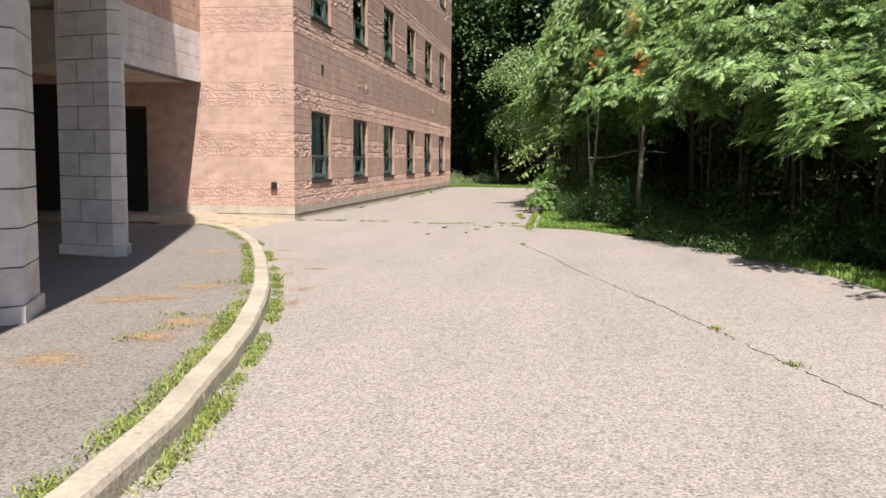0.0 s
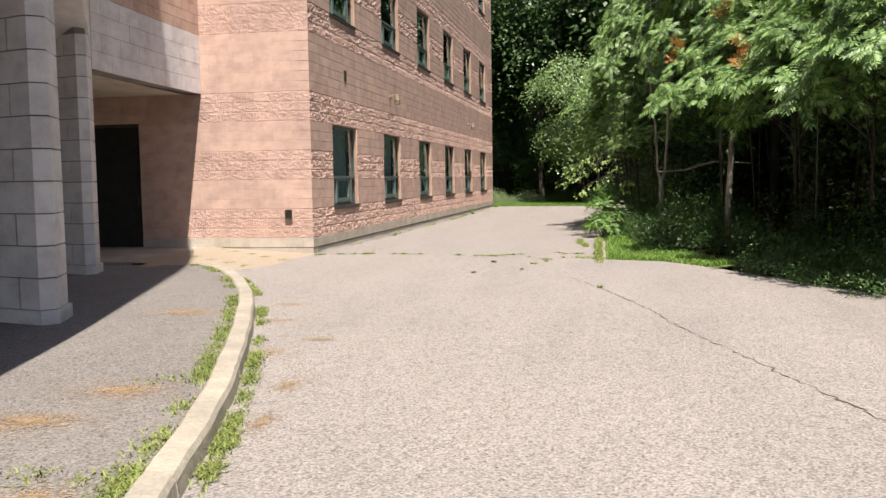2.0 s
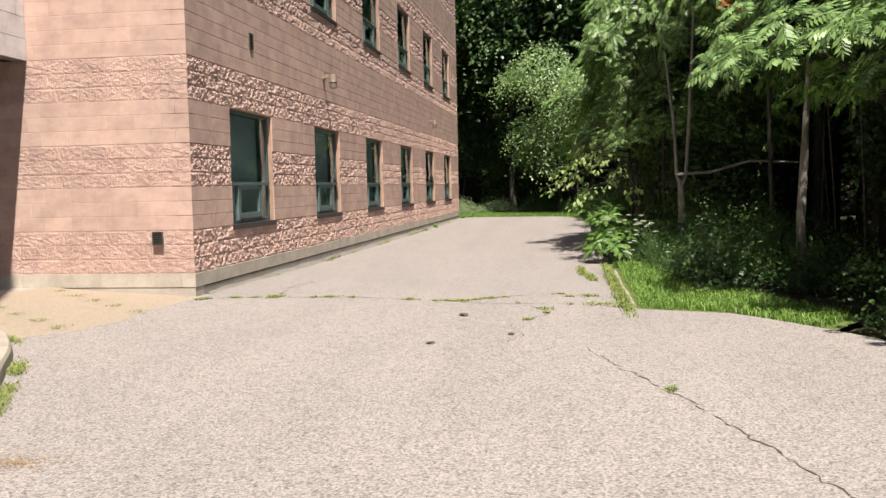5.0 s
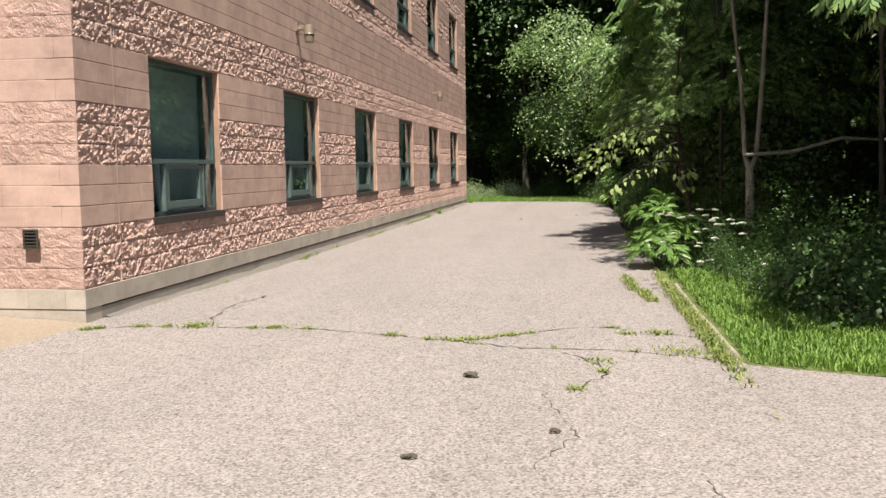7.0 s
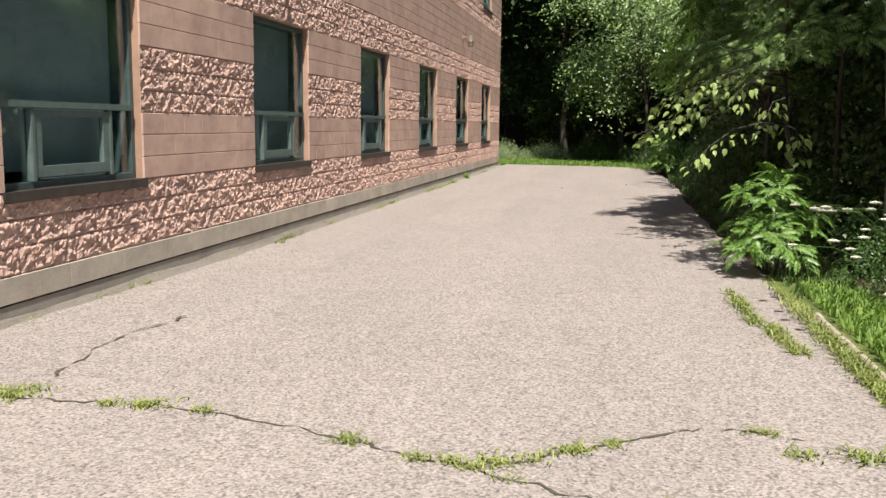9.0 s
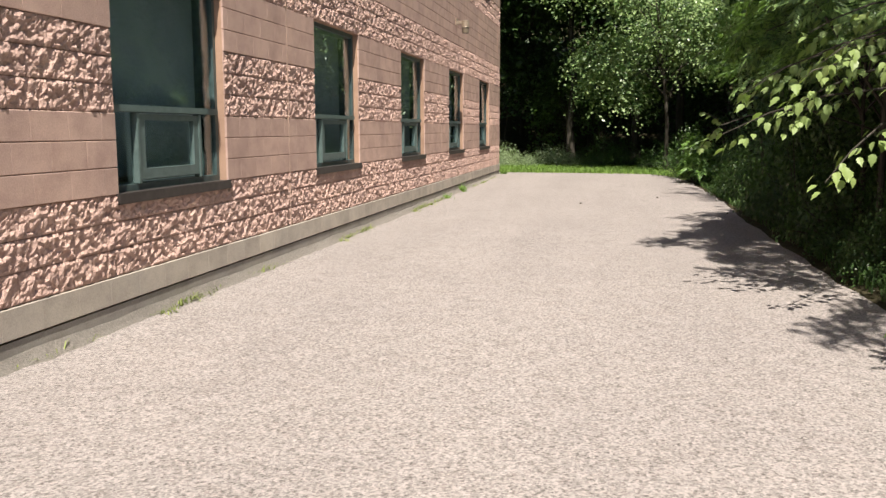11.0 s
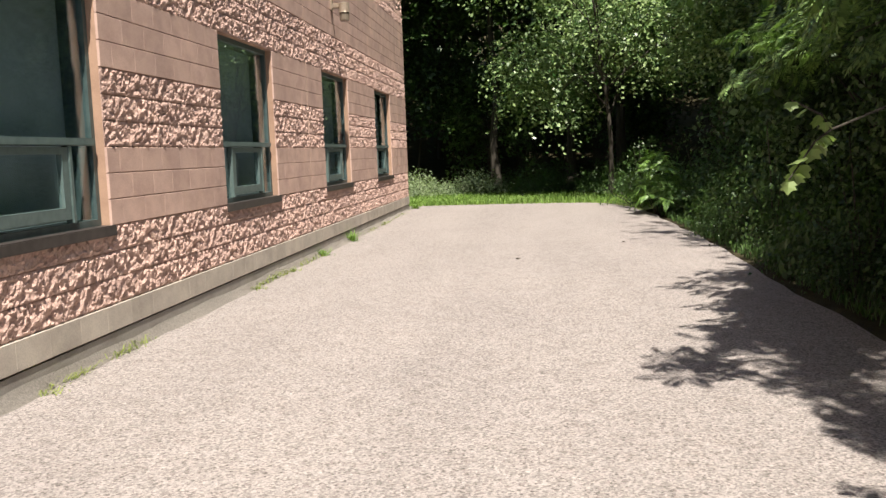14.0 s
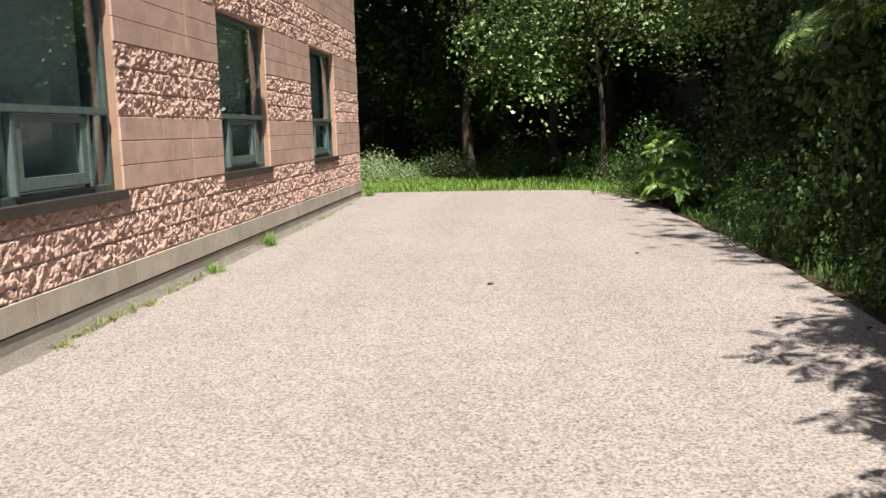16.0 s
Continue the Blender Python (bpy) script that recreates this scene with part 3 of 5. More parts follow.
BLINDS = ((1.60, 0.01), (1.62, 0.01), (1.60, 0.02), (1.62, 0.03), (1.61, 0.02), (1.62, 0.02))
for i, (y0, y1) in enumerate(WINDOWS):
    for s in range(3):
        drop, gap = BLINDS[i] if s == 0 else ((0, 0), (0.6, 0.2))[(i + s) % 2]
        window(y0, s, drop, gap)


# ---- canopy with the curved upper storeys over the drive ----
PIERS = [(3.05, -18.75), (1.93, -13.70), (0.32, -8.95), (-2.10, -4.40)]      # outer north corners
LINTEL = 3.33
BAND = 4.53
arc = smooth_line([(3.9, -24.5), (3.05, -18.75), (1.93, -13.70), (0.32, -8.95), (-2.10, -4.40)], 0.6)


def wall_strip(name, line, z0, z1, mat, parent, thick=0.35):
    vs, fs = [], []
    for i, (x, y) in enumerate(line):
        a, b = Vector(line[max(i - 1, 0)]), Vector(line[min(i + 1, len(line) - 1)])
        d = (b - a).normalized()
        n = Vector((d.y, -d.x))
        for o in (0.0, -thick):
            for z in (z0, z1):
                vs.append((x + n.x * o, y + n.y * o, z))
    for i in range(len(line) - 1):
        p, q = i * 4, (i + 1) * 4
        fs += [(p, q, q + 1, p + 1), (p + 2, p + 3, q + 3, q + 2), (p, p + 2, q + 2, q), (p + 1, q + 1, q + 3, p + 3)]
    fs += [(0, 1, 3, 2), (len(vs) - 4, len(vs) - 2, len(vs) - 1, len(vs) - 3)]
    return placed(name, mesh_of(name, vs, fs, mat), None, parent)


canopy = tagged(new("wall_canopy"), "pale grey block canopy with arches and pink storeys above", "wall", "", "structure")
link = [(-2.10, -4.40), (-2.20, -3.3), (-2.30, -1.8), (-2.37, -0.005)]


def strip_blocks(line, z0, z1, mat, high=0.2, long=0.4):
    """Courses of thin blocks laid along a line of the plan."""
    vs, fs = [], []
    total, cum = 0.0, [0.0]
    for p, q in zip(line, line[1:]):
        total += (Vector(q) - Vector(p)).length
        cum.append(total)

    def at(u):
        for i in range(len(line) - 1):
            if u <= cum[i + 1] or i == len(line) - 2:
                w = (u - cum[i]) / (cum[i + 1] - cum[i])
                p, q = Vector(line[i]), Vector(line[i + 1])
                d = (q - p).normalized()
                return p + (q - p) * w, Vector((d.y, -d.x))
    k = 0
    z = z0
    while z < z1 - 0.02:
        u = -long / 2 if k % 2 else 0.0
        while u < total - 0.02:
            a, b = max(u, 0) + 0.004, min(u + long, total) - 0.004
            u += long
            if b - a < 0.03:
                continue
            o = len(vs)
            h = 0.010 + random.uniform(0, 0.003)
            for uu in (a, b):
                c, n = at(uu)
                for zz in (z + 0.004, min(z + high, z1) - 0.004):
                    vs.append((c.x + n.x * h, c.y + n.y * h, zz))
                    vs.append((c.x - n.x * 0.02, c.y - n.y * 0.02, zz))
            fs += [(o, o + 4, o + 6, o + 2), (o + 2, o + 6, o + 7, o + 3), (o, o + 1, o + 5, o + 4), (o, o + 2, o + 3, o + 1), (o + 4, o + 5, o + 7, o + 6)]
        z += high
        k += 1
    return mesh_of("blockwork", vs, fs, mat)


def strip_clad(line, z0, z1, mat, high=0.2, long=0.4):
    ob = placed("blockwork", strip_blocks(line, z0, z1, mat, high, long), None, canopy)
    tagged(ob, kind="stuff")


wall_strip("lintel", link, LINTEL, BAND, mortar_grey, canopy)
strip_clad(link, LINTEL, BAND, grey_rest, 0.3, 0.7)
wall_strip("upper_wall", link, BAND + 0.001, TOP, mortar, canopy)
strip_clad(link, BAND, TOP, smooth_rest)
eaves = [(x + 0.30, y) for x, y in arc]
wall_strip("upper_wall", eaves, BAND + 0.001, TOP, mortar, canopy, 0.7)
strip_clad(eaves, BAND, TOP, smooth_rest)


def arched(p, q):
    """The grey wall between two piers, with an arch of flat rise."""
    line = smooth_line([p, q], 0.2)
    n = len(line)
    spring, crown = 3.33, 4.15
    half = (n - 1) / 2
    vs, fs = [], []
    d = (Vector(q) - Vector(p)).normalized()
    nn = Vector((d.y, -d.x))
    for i, (x, y) in enumerate(line):
        u = abs(i - half) / half
        z = spring + (crown - spring) * math.sqrt(max(0.0, 1 - u ** 2.3))
        for o in (0.0, -0.85):
            vs += [(x + nn.x * o, y + nn.y * o, z), (x + nn.x * o, y + nn.y * o, BAND)]
    for i in range(n - 1):
        a, b = i * 4, (i + 1) * 4
        fs += [(a, b, b + 1, a + 1), (a + 2, a + 3, b + 3, b + 2), (a, a + 2, b + 2, b), (a + 1, b + 1, b + 3, a + 3)]
    placed("arch", mesh_of("arch", vs, fs, grey_rest), None, canopy)


for p, q in zip(PIERS, PIERS[1:]):
    d = (Vector(q) - Vector(p)).normalized()
    arched(tuple(Vector(p) + d * 0.0), tuple(Vector(q) - d * 0.0))


def pier(p, size=1.0):
    """A block pier; p is its outer north corner."""
    ob = tagged(new("pier"), "pale grey concrete block pier with a chamfered corner", "pier", "piers of the canopy", "structure")
    ob.matrix_basis = pose(p[0], p[1], DRIVE_Z - 0.02)
    w, t = 0.9 * size, 0.6 * size
    outline = [(x * size, y * size) for x, y in ((-0.80, 0.28), (-0.86, -0.31), (0.07, -0.58), (0.19, -0.45), (0, 0))]
    def prism(pts, z0, z1, mat, name, grow=0.0):
        bm = bmesh.new()
        cx, cy = -w / 2, -t / 2
        pts = [(x + (grow if x > cx else -grow), y + (grow if y > cy else -grow)) for x, y in pts]
        lo = [bm.verts.new((x, y, z0)) for x, y in pts]
        hi = [bm.verts.new((x, y, z1)) for x, y in pts]
        bm.faces.new(lo[::-1])
        bm.faces.new(hi)
        for i in range(len(pts)):
            j = (i + 1) % len(pts)
            bm.faces.new((lo[i], lo[j], hi[j], hi[i]))
        bmesh.ops.recalc_face_normals(bm, faces=bm.faces)
        return part(name, bm, mat, ob)
    prism(outline, 0, LINTEL + 0.5, mortar_grey, "core", -0.02)
    prism(outline, 0, 0.16, grey_piece, "foot", 0.03)
    z, k = 0.17, 0
    while z < LINTEL + 0.2:
        z1 = z + 0.325 - 0.014
        u = 0.40 if k % 2 else 0.70
        cut0 = tuple(a + (b - a) * u for a, b in zip(outline[1], outline[2]))
        cut1 = tuple(a + (b - a) * u for a, b in zip(outline[0], outline[4]))
        g = 0.007
        prism([outline[0], outline[1], (cut0[0] - g, cut0[1]), (cut1[0] - g, cut1[1])], z, z1, grey_piece, "block")
        prism([(cut1[0] + g, cut1[1]), (cut0[0] + g, cut0[1])] + outline[2:], z, z1, grey_piece, "block")
        z += 0.325
        k += 1
    return ob


for p, a in zip(PIERS, (1.5, 1.5, 1.0, 0.9)):
    pier(p, a)
inner_row = [(-6.5, -7.2), (-4.3, -11.6)]
for p in inner_row:
    pier(p)
tagged(part("ceiling", box((-26, -24, BAND - 0.13), (-2.45, -0.002, BAND - 0.03)), soffit_mat), "plain plaster soffit under the canopy", "ceiling", "", "structure")
bm = bmesh.new()
ring = [(x - 0.37, y - 0.12) for x, y in arc]
f = bm.faces.new([bm.verts.new((x, y, BAND - 0.06)) for x, y in ring + [(-2.5, -4.5), (-2.5, -24.5)]])
bmesh.ops.triangulate(bm, faces=[f])
tagged(part("ceiling", bm, soffit_mat), "plain plaster soffit under the arches", "ceiling", "", "structure")
tagged(part("wall_drive", box((-26, -24, DRIVE_Z), (-25.7, -3.4, BAND - 0.26)), mortar), "far wall of the covered drive", "wall", "", "structure")
tagged(part("ceiling", box((-5.2, -4.4, LINTEL), (-2.56, -0.004, BAND - 0.14)), soffit_mat), "plain plaster soffit by the entrance", "ceiling", "", "structure")


# ---- plants ----
def rot_z_to(d, spin):
    q = Vector(d).to_track_quat("Z", "Y").to_matrix() @ Matrix.Rotation(spin, 3, "Z")
    return np.array(q)


def compound_leaf(r, length=0.5, pairs=9, leaflet=0.115, droop=0.5):
    """A pinnate leaf from the origin along +x that arches down; quads of its leaflets and its rib."""
    vs, fs = [], []

    def spine(u):
        return Vector((length * (u - 0.18 * droop * u * u), 0, length * (0.32 * u - droop * 0.75 * u * u)))
    for i in range(pairs):
        u = 0.22 + 0.76 * i / (pairs - 1)
        base = spine(u)
        size = leaflet * (0.72 + 0.5 * math.sin(math.pi * min(1, 0.15 + 0.8 * i / pairs))) * r.uniform(0.9, 1.1)
        for side in (-1, 1):
            d = Vector((0.42 + 0.5 * u, side, -0.45 - 0.35 * r.random())).normalized()
            n = d.cross(Vector((0, 0, 1))).normalized()
            w = size * 0.17
            o = len(vs)
            vs += [base, base + d * size * 0.45 + n * w, base + d * size, base + d * size * 0.45 - n * w]
            fs.append((o, o + 1, o + 2, o + 3))
    o = len(vs)
    tip = spine(1.0)
    vs += [tip, tip + Vector((leaflet * 0.5, 0.016, -0.03)), tip + Vector((leaflet, 0, -0.06)), tip + Vector((leaflet * 0.5, -0.016, -0.03))]
    fs.append((o, o + 1, o + 2, o + 3))
    for i in range(3):
        a, b = spine(i / 3), spine((i + 1) / 3)
        o = len(vs)
        vs += [a + Vector((0, 0.004, 0)), a - Vector((0, 0.004, 0)), b - Vector((0, 0.003, 0)), b + Vector((0, 0.003, 0))]
        fs.append((o, o + 1, o + 2, o + 3))
    return np.array([tuple(v) for v in vs]), np.array(fs)


def rosette(seed, leaves=9, length=0.52, pairs=9, leaflet=0.115):
    r = random.Random(seed)
    V, F, o = [], [], 0
    for i in range(leaves):
        v, f = compound_leaf(r, length * r.uniform(0.75, 1.1), pairs, leaflet, r.uniform(0.3, 0.8))
        m = np.array(Matrix.Rotation(i * 2.4 + r.uniform(-0.2, 0.2), 3, "Z") @ Matrix.Rotation(r.uniform(-0.5, 0.15), 3, "Y"))
        V.append(v @ m.T)
        F.append(f + o)
        o += len(v)
    return np.concatenate(V), np.concatenate(F)


def spray(seed, leaves=60, radius=0.6, size=0.13, flatness=0.35, simple=False):
    """A clump of single leaves, each a folded diamond."""
    r = np.random.RandomState(seed)
    c = r.normal(size=(leaves, 3)) * np.array([radius, radius, radius * flatness]) * 0.5
    c[:, 2] -= 0.25 * (c[:, 0] ** 2 + c[:, 1] ** 2) / radius
    az = r.uniform(0, 2 * np.pi, leaves)
    d = np.stack([np.cos(az), np.sin(az), r.uniform(-0.9, 0.15, leaves)], 1)
    d /= np.linalg.norm(d, axis=1)[:, None]
    side = np.cross(d, np.stack([r.normal(0, 0.45, leaves), r.normal(0, 0.45, leaves), np.ones(leaves)], 1))
    side /= np.linalg.norm(side, axis=1)[:, None]
    s = size * r.uniform(0.6, 1.25, leaves)[:, None]
    if simple:
        pts = np.stack([c, c + (d * 0.42 + side * 0.34) * s, c + d * s, c + (d * 0.42 - side * 0.34) * s], 1).reshape(-1, 3)
        return pts, np.arange(leaves * 4).reshape(-1, 4)
    up = np.cross(side, d)
    l1, l2 = d * 0.30 + side * 0.30 + up * 0.05, d * 0.68 + side * 0.22 + up * 0.03
    r1, r2 = d * 0.30 - side * 0.30 + up * 0.05, d * 0.68 - side * 0.22 + up * 0.03
    pts = np.stack([c, c + l1 * s, c + l2 * s, c + d * s, c + r2 * s, c + r1 * s], 1).reshape(-1, 3)
    o = np.arange(leaves)[:, None] * 6
    return pts, np.concatenate([o + np.array([0, 1, 2, 3]), o + np.array([0, 3, 4, 5])])


def crown_mesh(name, spots, kinds, mat, seed):
    """One mesh of many clumps: each spot has a place, a way up and a size."""
    r = random.Random(seed)
    V, F, o = [], [], 0
    for p, d, s in spots:
        v, f = kinds[r.randrange(len(kinds))]
        V.append((v * s) @ rot_z_to(d, r.uniform(0, 6.28)).T + np.array(p))
        F.append(f + o)
        o += len(v)
    V, F = np.concatenate(V), np.concatenate(F)
    me = bpy.data.meshes.new(name)
    me.vertices.add(len(V))
    me.vertices.foreach_set("co", V.astype(np.float32).ravel())
    me.loops.add(len(F) * 4)
    me.loops.foreach_set("vertex_index", F.astype(np.int32).ravel())
    me.polygons.add(len(F))
    me.polygons.foreach_set("loop_start", np.arange(0, len(F) * 4, 4, dtype=np.int32))
    me.update(calc_edges=True)
    me.validate()
    me.materials.append(mat)
    return me


FRONDS = [rosette(60 + i, 8, 0.36, 9, 0.07) for i in range(4)]
ROSETTES = [rosette(i, 8, 0.46, 7, 0.12) for i in range(5)]
SPRAYS = [spray(i, 42, 0.6, 0.14, 0.4, True) for i in range(5)]
FINE_SPRAYS = [spray(100 + i, 95, 0.6, 0.085, 0.5, True) for i in range(4)]
BIG_SPRAYS = [spray(20 + i, 32, 0.75, 0.205, 0.4, True) for i in range(5)]
MAPLE_SPRAYS = [spray(80 + i, 90, 0.8, 0.105, 0.28, True) for i in range(5)]
FAR_SPRAYS = [spray(40 + i, 32, 0.8, 0.22, 0.6, True) for i in range(5)]


def limbs(r, height, lean, trunk_r, tips, fork):
    """Trunk and limbs to the given tips."""
    vs, fs = [], []
    top = Vector((lean[0], lean[1], height))
    n = 7
    line = []
    for i in range(n + 1):
        u = i / n
        line.append(Vector((lean[0] * u * u, lean[1] * u * u, -0.12 + (height + 0.12) * u)) + Vector((r.uniform(-1, 1), r.uniform(-1, 1), 0)) * 0.05 * height * 0.15 * (0 < i))
    trunk = tube(line, [trunk_r * (1.25 if i == 0 else 1 - 0.75 * i / n) for i in range(n + 1)], 8)
    for t in tips:
        u = r.uniform(fork, 0.95)
        i = min(n - 1, int(u * n))
        a = line[i].lerp(line[i + 1], u * n - i)
        t = Vector(t)
        mid = a.lerp(t, 0.5) + Vector((r.uniform(-0.15, 0.15), r.uniform(-0.15, 0.15), 0.12 * (t - a).length))
        rr = trunk_r * 0.30 * (1.1 - u)
        add_to(vs, fs, tube([a, a.lerp(mid, 0.5), mid, t], [rr + 0.012, rr * 0.8 + 0.01, rr * 0.5 + 0.007, 0.005], 5))
    return trunk, (vs, fs)


def tree(kind, seed, height, spread, base, count, kinds, mat, label, category, trunk_r=0.09, size=(0.8, 1.2), wood=bark, layers=0.5, ups=(-0.2, 0.9), seeds=7, domes=0, cone=False):
    r = random.Random(seed)
    ob = tagged(new(kind), label, category)
    spots, tips = [], []
    lean = (r.uniform(-0.5, 0.5), r.uniform(-0.5, 0.5))
    mid = (height + base) / 2
    lobes = [(r.uniform(0, 6.28), r.uniform(0.5, 1.0), r.uniform(*ups)) for _ in range(seeds)]
    for i in range(count):
        a0, far, up = lobes[r.randrange(seeds)]
        a = a0 + r.gauss(0, 0.45)
        rad = spread * far * r.uniform(layers, 1.0) ** 0.6
        z = mid + (height - base) / 2 * max(-1, min(1, up + r.gauss(0, 0.35))) - 0.12 * rad * rad / spread
        p = Vector((lean[0] + rad * math.cos(a), lean[1] + rad * math.sin(a), z))
        out = Vector((math.cos(a), math.sin(a), 0)) + Vector((0.1, -0.4, 0))
        if cone:
            zz = r.random() ** 1.25
            a = r.uniform(0, 6.28)
            wob = 1 + 0.22 * math.sin(3 * a + seed) + 0.13 * math.sin(5 * a + 2 * seed)
            rad = spread * wob * (1 - 0.80 * zz) * r.uniform(0.82, 1.06)
            out = Vector((math.cos(a), math.sin(a), 0))
            p = Vector((lean[0] + rad * out.x, lean[1] + rad * out.y, base + (height - base) * zz + 0.25 * math.sin(4 * a + seed)))
            out = out * 1.1 + Vector((0.03, -0.12, 0))
        if domes:
            if i % (count // domes) == 0 or i == 0:
                hub = Vector((lean[0] + rad * 0.75 * math.cos(a), lean[1] + rad * 0.75 * math.sin(a), z))
                wide = spread * r.uniform(0.22, 0.42)
            th, ph = math.acos(1 - 1.25 * r.random()), r.uniform(0, 6.28)
            out = Vector((math.sin(th) * math.cos(ph), math.sin(th) * math.sin(ph), 0))
            p = hub + Vector((wide * out.x, wide * out.y, wide * 0.75 * math.cos(th))) * r.uniform(0.8, 1.08)
            out = out * 1.3 + Vector((0.05, -0.25, 0))
        spots.append((tuple(p), tuple((Vector((0, 0, 1)) + out * r.uniform(0.5, 1.3)).normalized()), r.uniform(*size)))
        if i % max(1, count // 22) == 0:
            tips.append(p)
    trunk, boughs = limbs(r, height * 0.82, lean, trunk_r, tips, 0.35)
    placed("trunk", mesh_of("trunk", *trunk, wood), None, ob)
    tagged(placed("branchwork", mesh_of("branchwork", *boughs, wood), None, ob), kind="stuff")
    placed("crown", crown_mesh("crown", spots, kinds, mat, seed), None, ob)
    return ob


def put(ob, x, y, turn, s=1.0, sz=None):
    m = pose(x, y, -0.02, 0, 0, turn) @ Matrix.Diagonal((s, s, sz or s, 1))
    c = copy_thing(ob, m)
    c.matrix_basis = m
    return c


def first(ob, x, y, turn, s=1.0):
    ob.matrix_basis = pose(x, y, -0.02, 0, 0, turn) @ Matrix.Diagonal((s, s, s, 1))
    return ob


SUM = "green sumac tree with feathery compound leaves by the lane"
sumac_a = tree("sumac_tree", 11, 6.2, 2.4, 2.9, 230, ROSETTES, sumac_leaf, SUM, "tree", 0.045, (0.7, 1.0), cone=True)
sumac_b = tree("sumac_tree", 12, 5.6, 2.3, 2.65, 220, ROSETTES, sumac_leaf, SUM, "tree", 0.04, (0.7, 1.0), cone=True)
sumac_c = tree("sumac_tree", 13, 8.2, 2.6, 3.8, 240, ROSETTES, sumac_leaf, SUM, "tree", 0.055, (0.7, 1.05), cone=True)
WOOD = "tall broadleaf tree with dense dark green crown"
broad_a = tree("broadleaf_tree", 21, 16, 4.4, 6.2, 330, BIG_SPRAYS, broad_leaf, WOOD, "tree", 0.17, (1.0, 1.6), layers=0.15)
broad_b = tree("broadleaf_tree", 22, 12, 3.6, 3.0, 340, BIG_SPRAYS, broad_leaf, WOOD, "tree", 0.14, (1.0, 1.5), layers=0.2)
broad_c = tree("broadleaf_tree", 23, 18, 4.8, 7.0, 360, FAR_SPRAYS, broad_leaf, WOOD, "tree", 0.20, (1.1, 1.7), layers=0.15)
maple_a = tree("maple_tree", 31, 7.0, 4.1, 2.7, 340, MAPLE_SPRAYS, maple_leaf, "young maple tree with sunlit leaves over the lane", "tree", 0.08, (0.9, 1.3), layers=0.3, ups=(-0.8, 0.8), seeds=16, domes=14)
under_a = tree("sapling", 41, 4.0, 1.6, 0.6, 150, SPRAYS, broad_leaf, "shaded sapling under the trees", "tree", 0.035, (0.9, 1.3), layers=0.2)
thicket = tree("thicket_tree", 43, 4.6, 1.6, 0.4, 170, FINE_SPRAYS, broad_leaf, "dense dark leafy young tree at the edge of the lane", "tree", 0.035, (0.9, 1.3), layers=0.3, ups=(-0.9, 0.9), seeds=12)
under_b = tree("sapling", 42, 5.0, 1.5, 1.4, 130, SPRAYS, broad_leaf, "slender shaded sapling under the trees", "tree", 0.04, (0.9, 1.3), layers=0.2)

first(sumac_a, 9.5, 0.6, 20)
first(sumac_b, 10.1, -2.4, 80)
first(sumac_c, 11.0, 1.6, 140)
for x, y, a, s, k in ((10.6, -4.6, 70, 0.98, 0), (11.3, -6.8, 200, 0.95, 3), (12.2, -9.0, 10, 0.95, 3), (13.0, -11.6, 120, 1.0, 3), (11.4, 3.8, 240, 1.0, 0), (11.2, -1.4, 300, 1.0, 2), (12.4, -3.8, 50, 1.0, 2),
                      (13.1, -6.2, 50, 0.95, 2), (14.2, -8.6, 33, 0.95, 2), (12.6, 3.4, 75, 1.15, 2), (13.4, -1.0, 260, 1.2, 2), (12.0, 5.6, 200, 1.1, 2), (14.0, -14.2, 0, 1.0, 0), (15.2, -11.4, 150, 1.0, 2)):
    put((sumac_a, sumac_b, sumac_c, sumac_b)[k], x, y, a, s, s * 0.72 if k == 3 else None)
for x, y, a, q, k in ((6.6, 11.0, 160, 0.9, 0), (6.9, 13.0, 75, 0.8, 0), (8.1, 9.8, 30, 0.85, 0), (7.6, 14.8, 160, 0.85, 0), (8.4, 17.0, 220, 0.85, 0), (8.2, 20.0, 280, 0.8, 0)):
    put((sumac_a, sumac_b, sumac_c)[k], x, y, a, q)
put(sumac_c, 8.6, 4.6, 40, 0.8, 1.15)
put(sumac_c, 7.2, 8.9, 95, 0.76, 1.1)
first(maple_a, 5.3, 31.4, 0)
put(maple_a, 9.2, 29.5, 130, 0.95)
first(broad_a, 12.6, 12.5, 0)
first(broad_b, 15.0, 6.0, 60)
first(broad_c, 2.5, 42.5, 0)
r = random.Random(77)
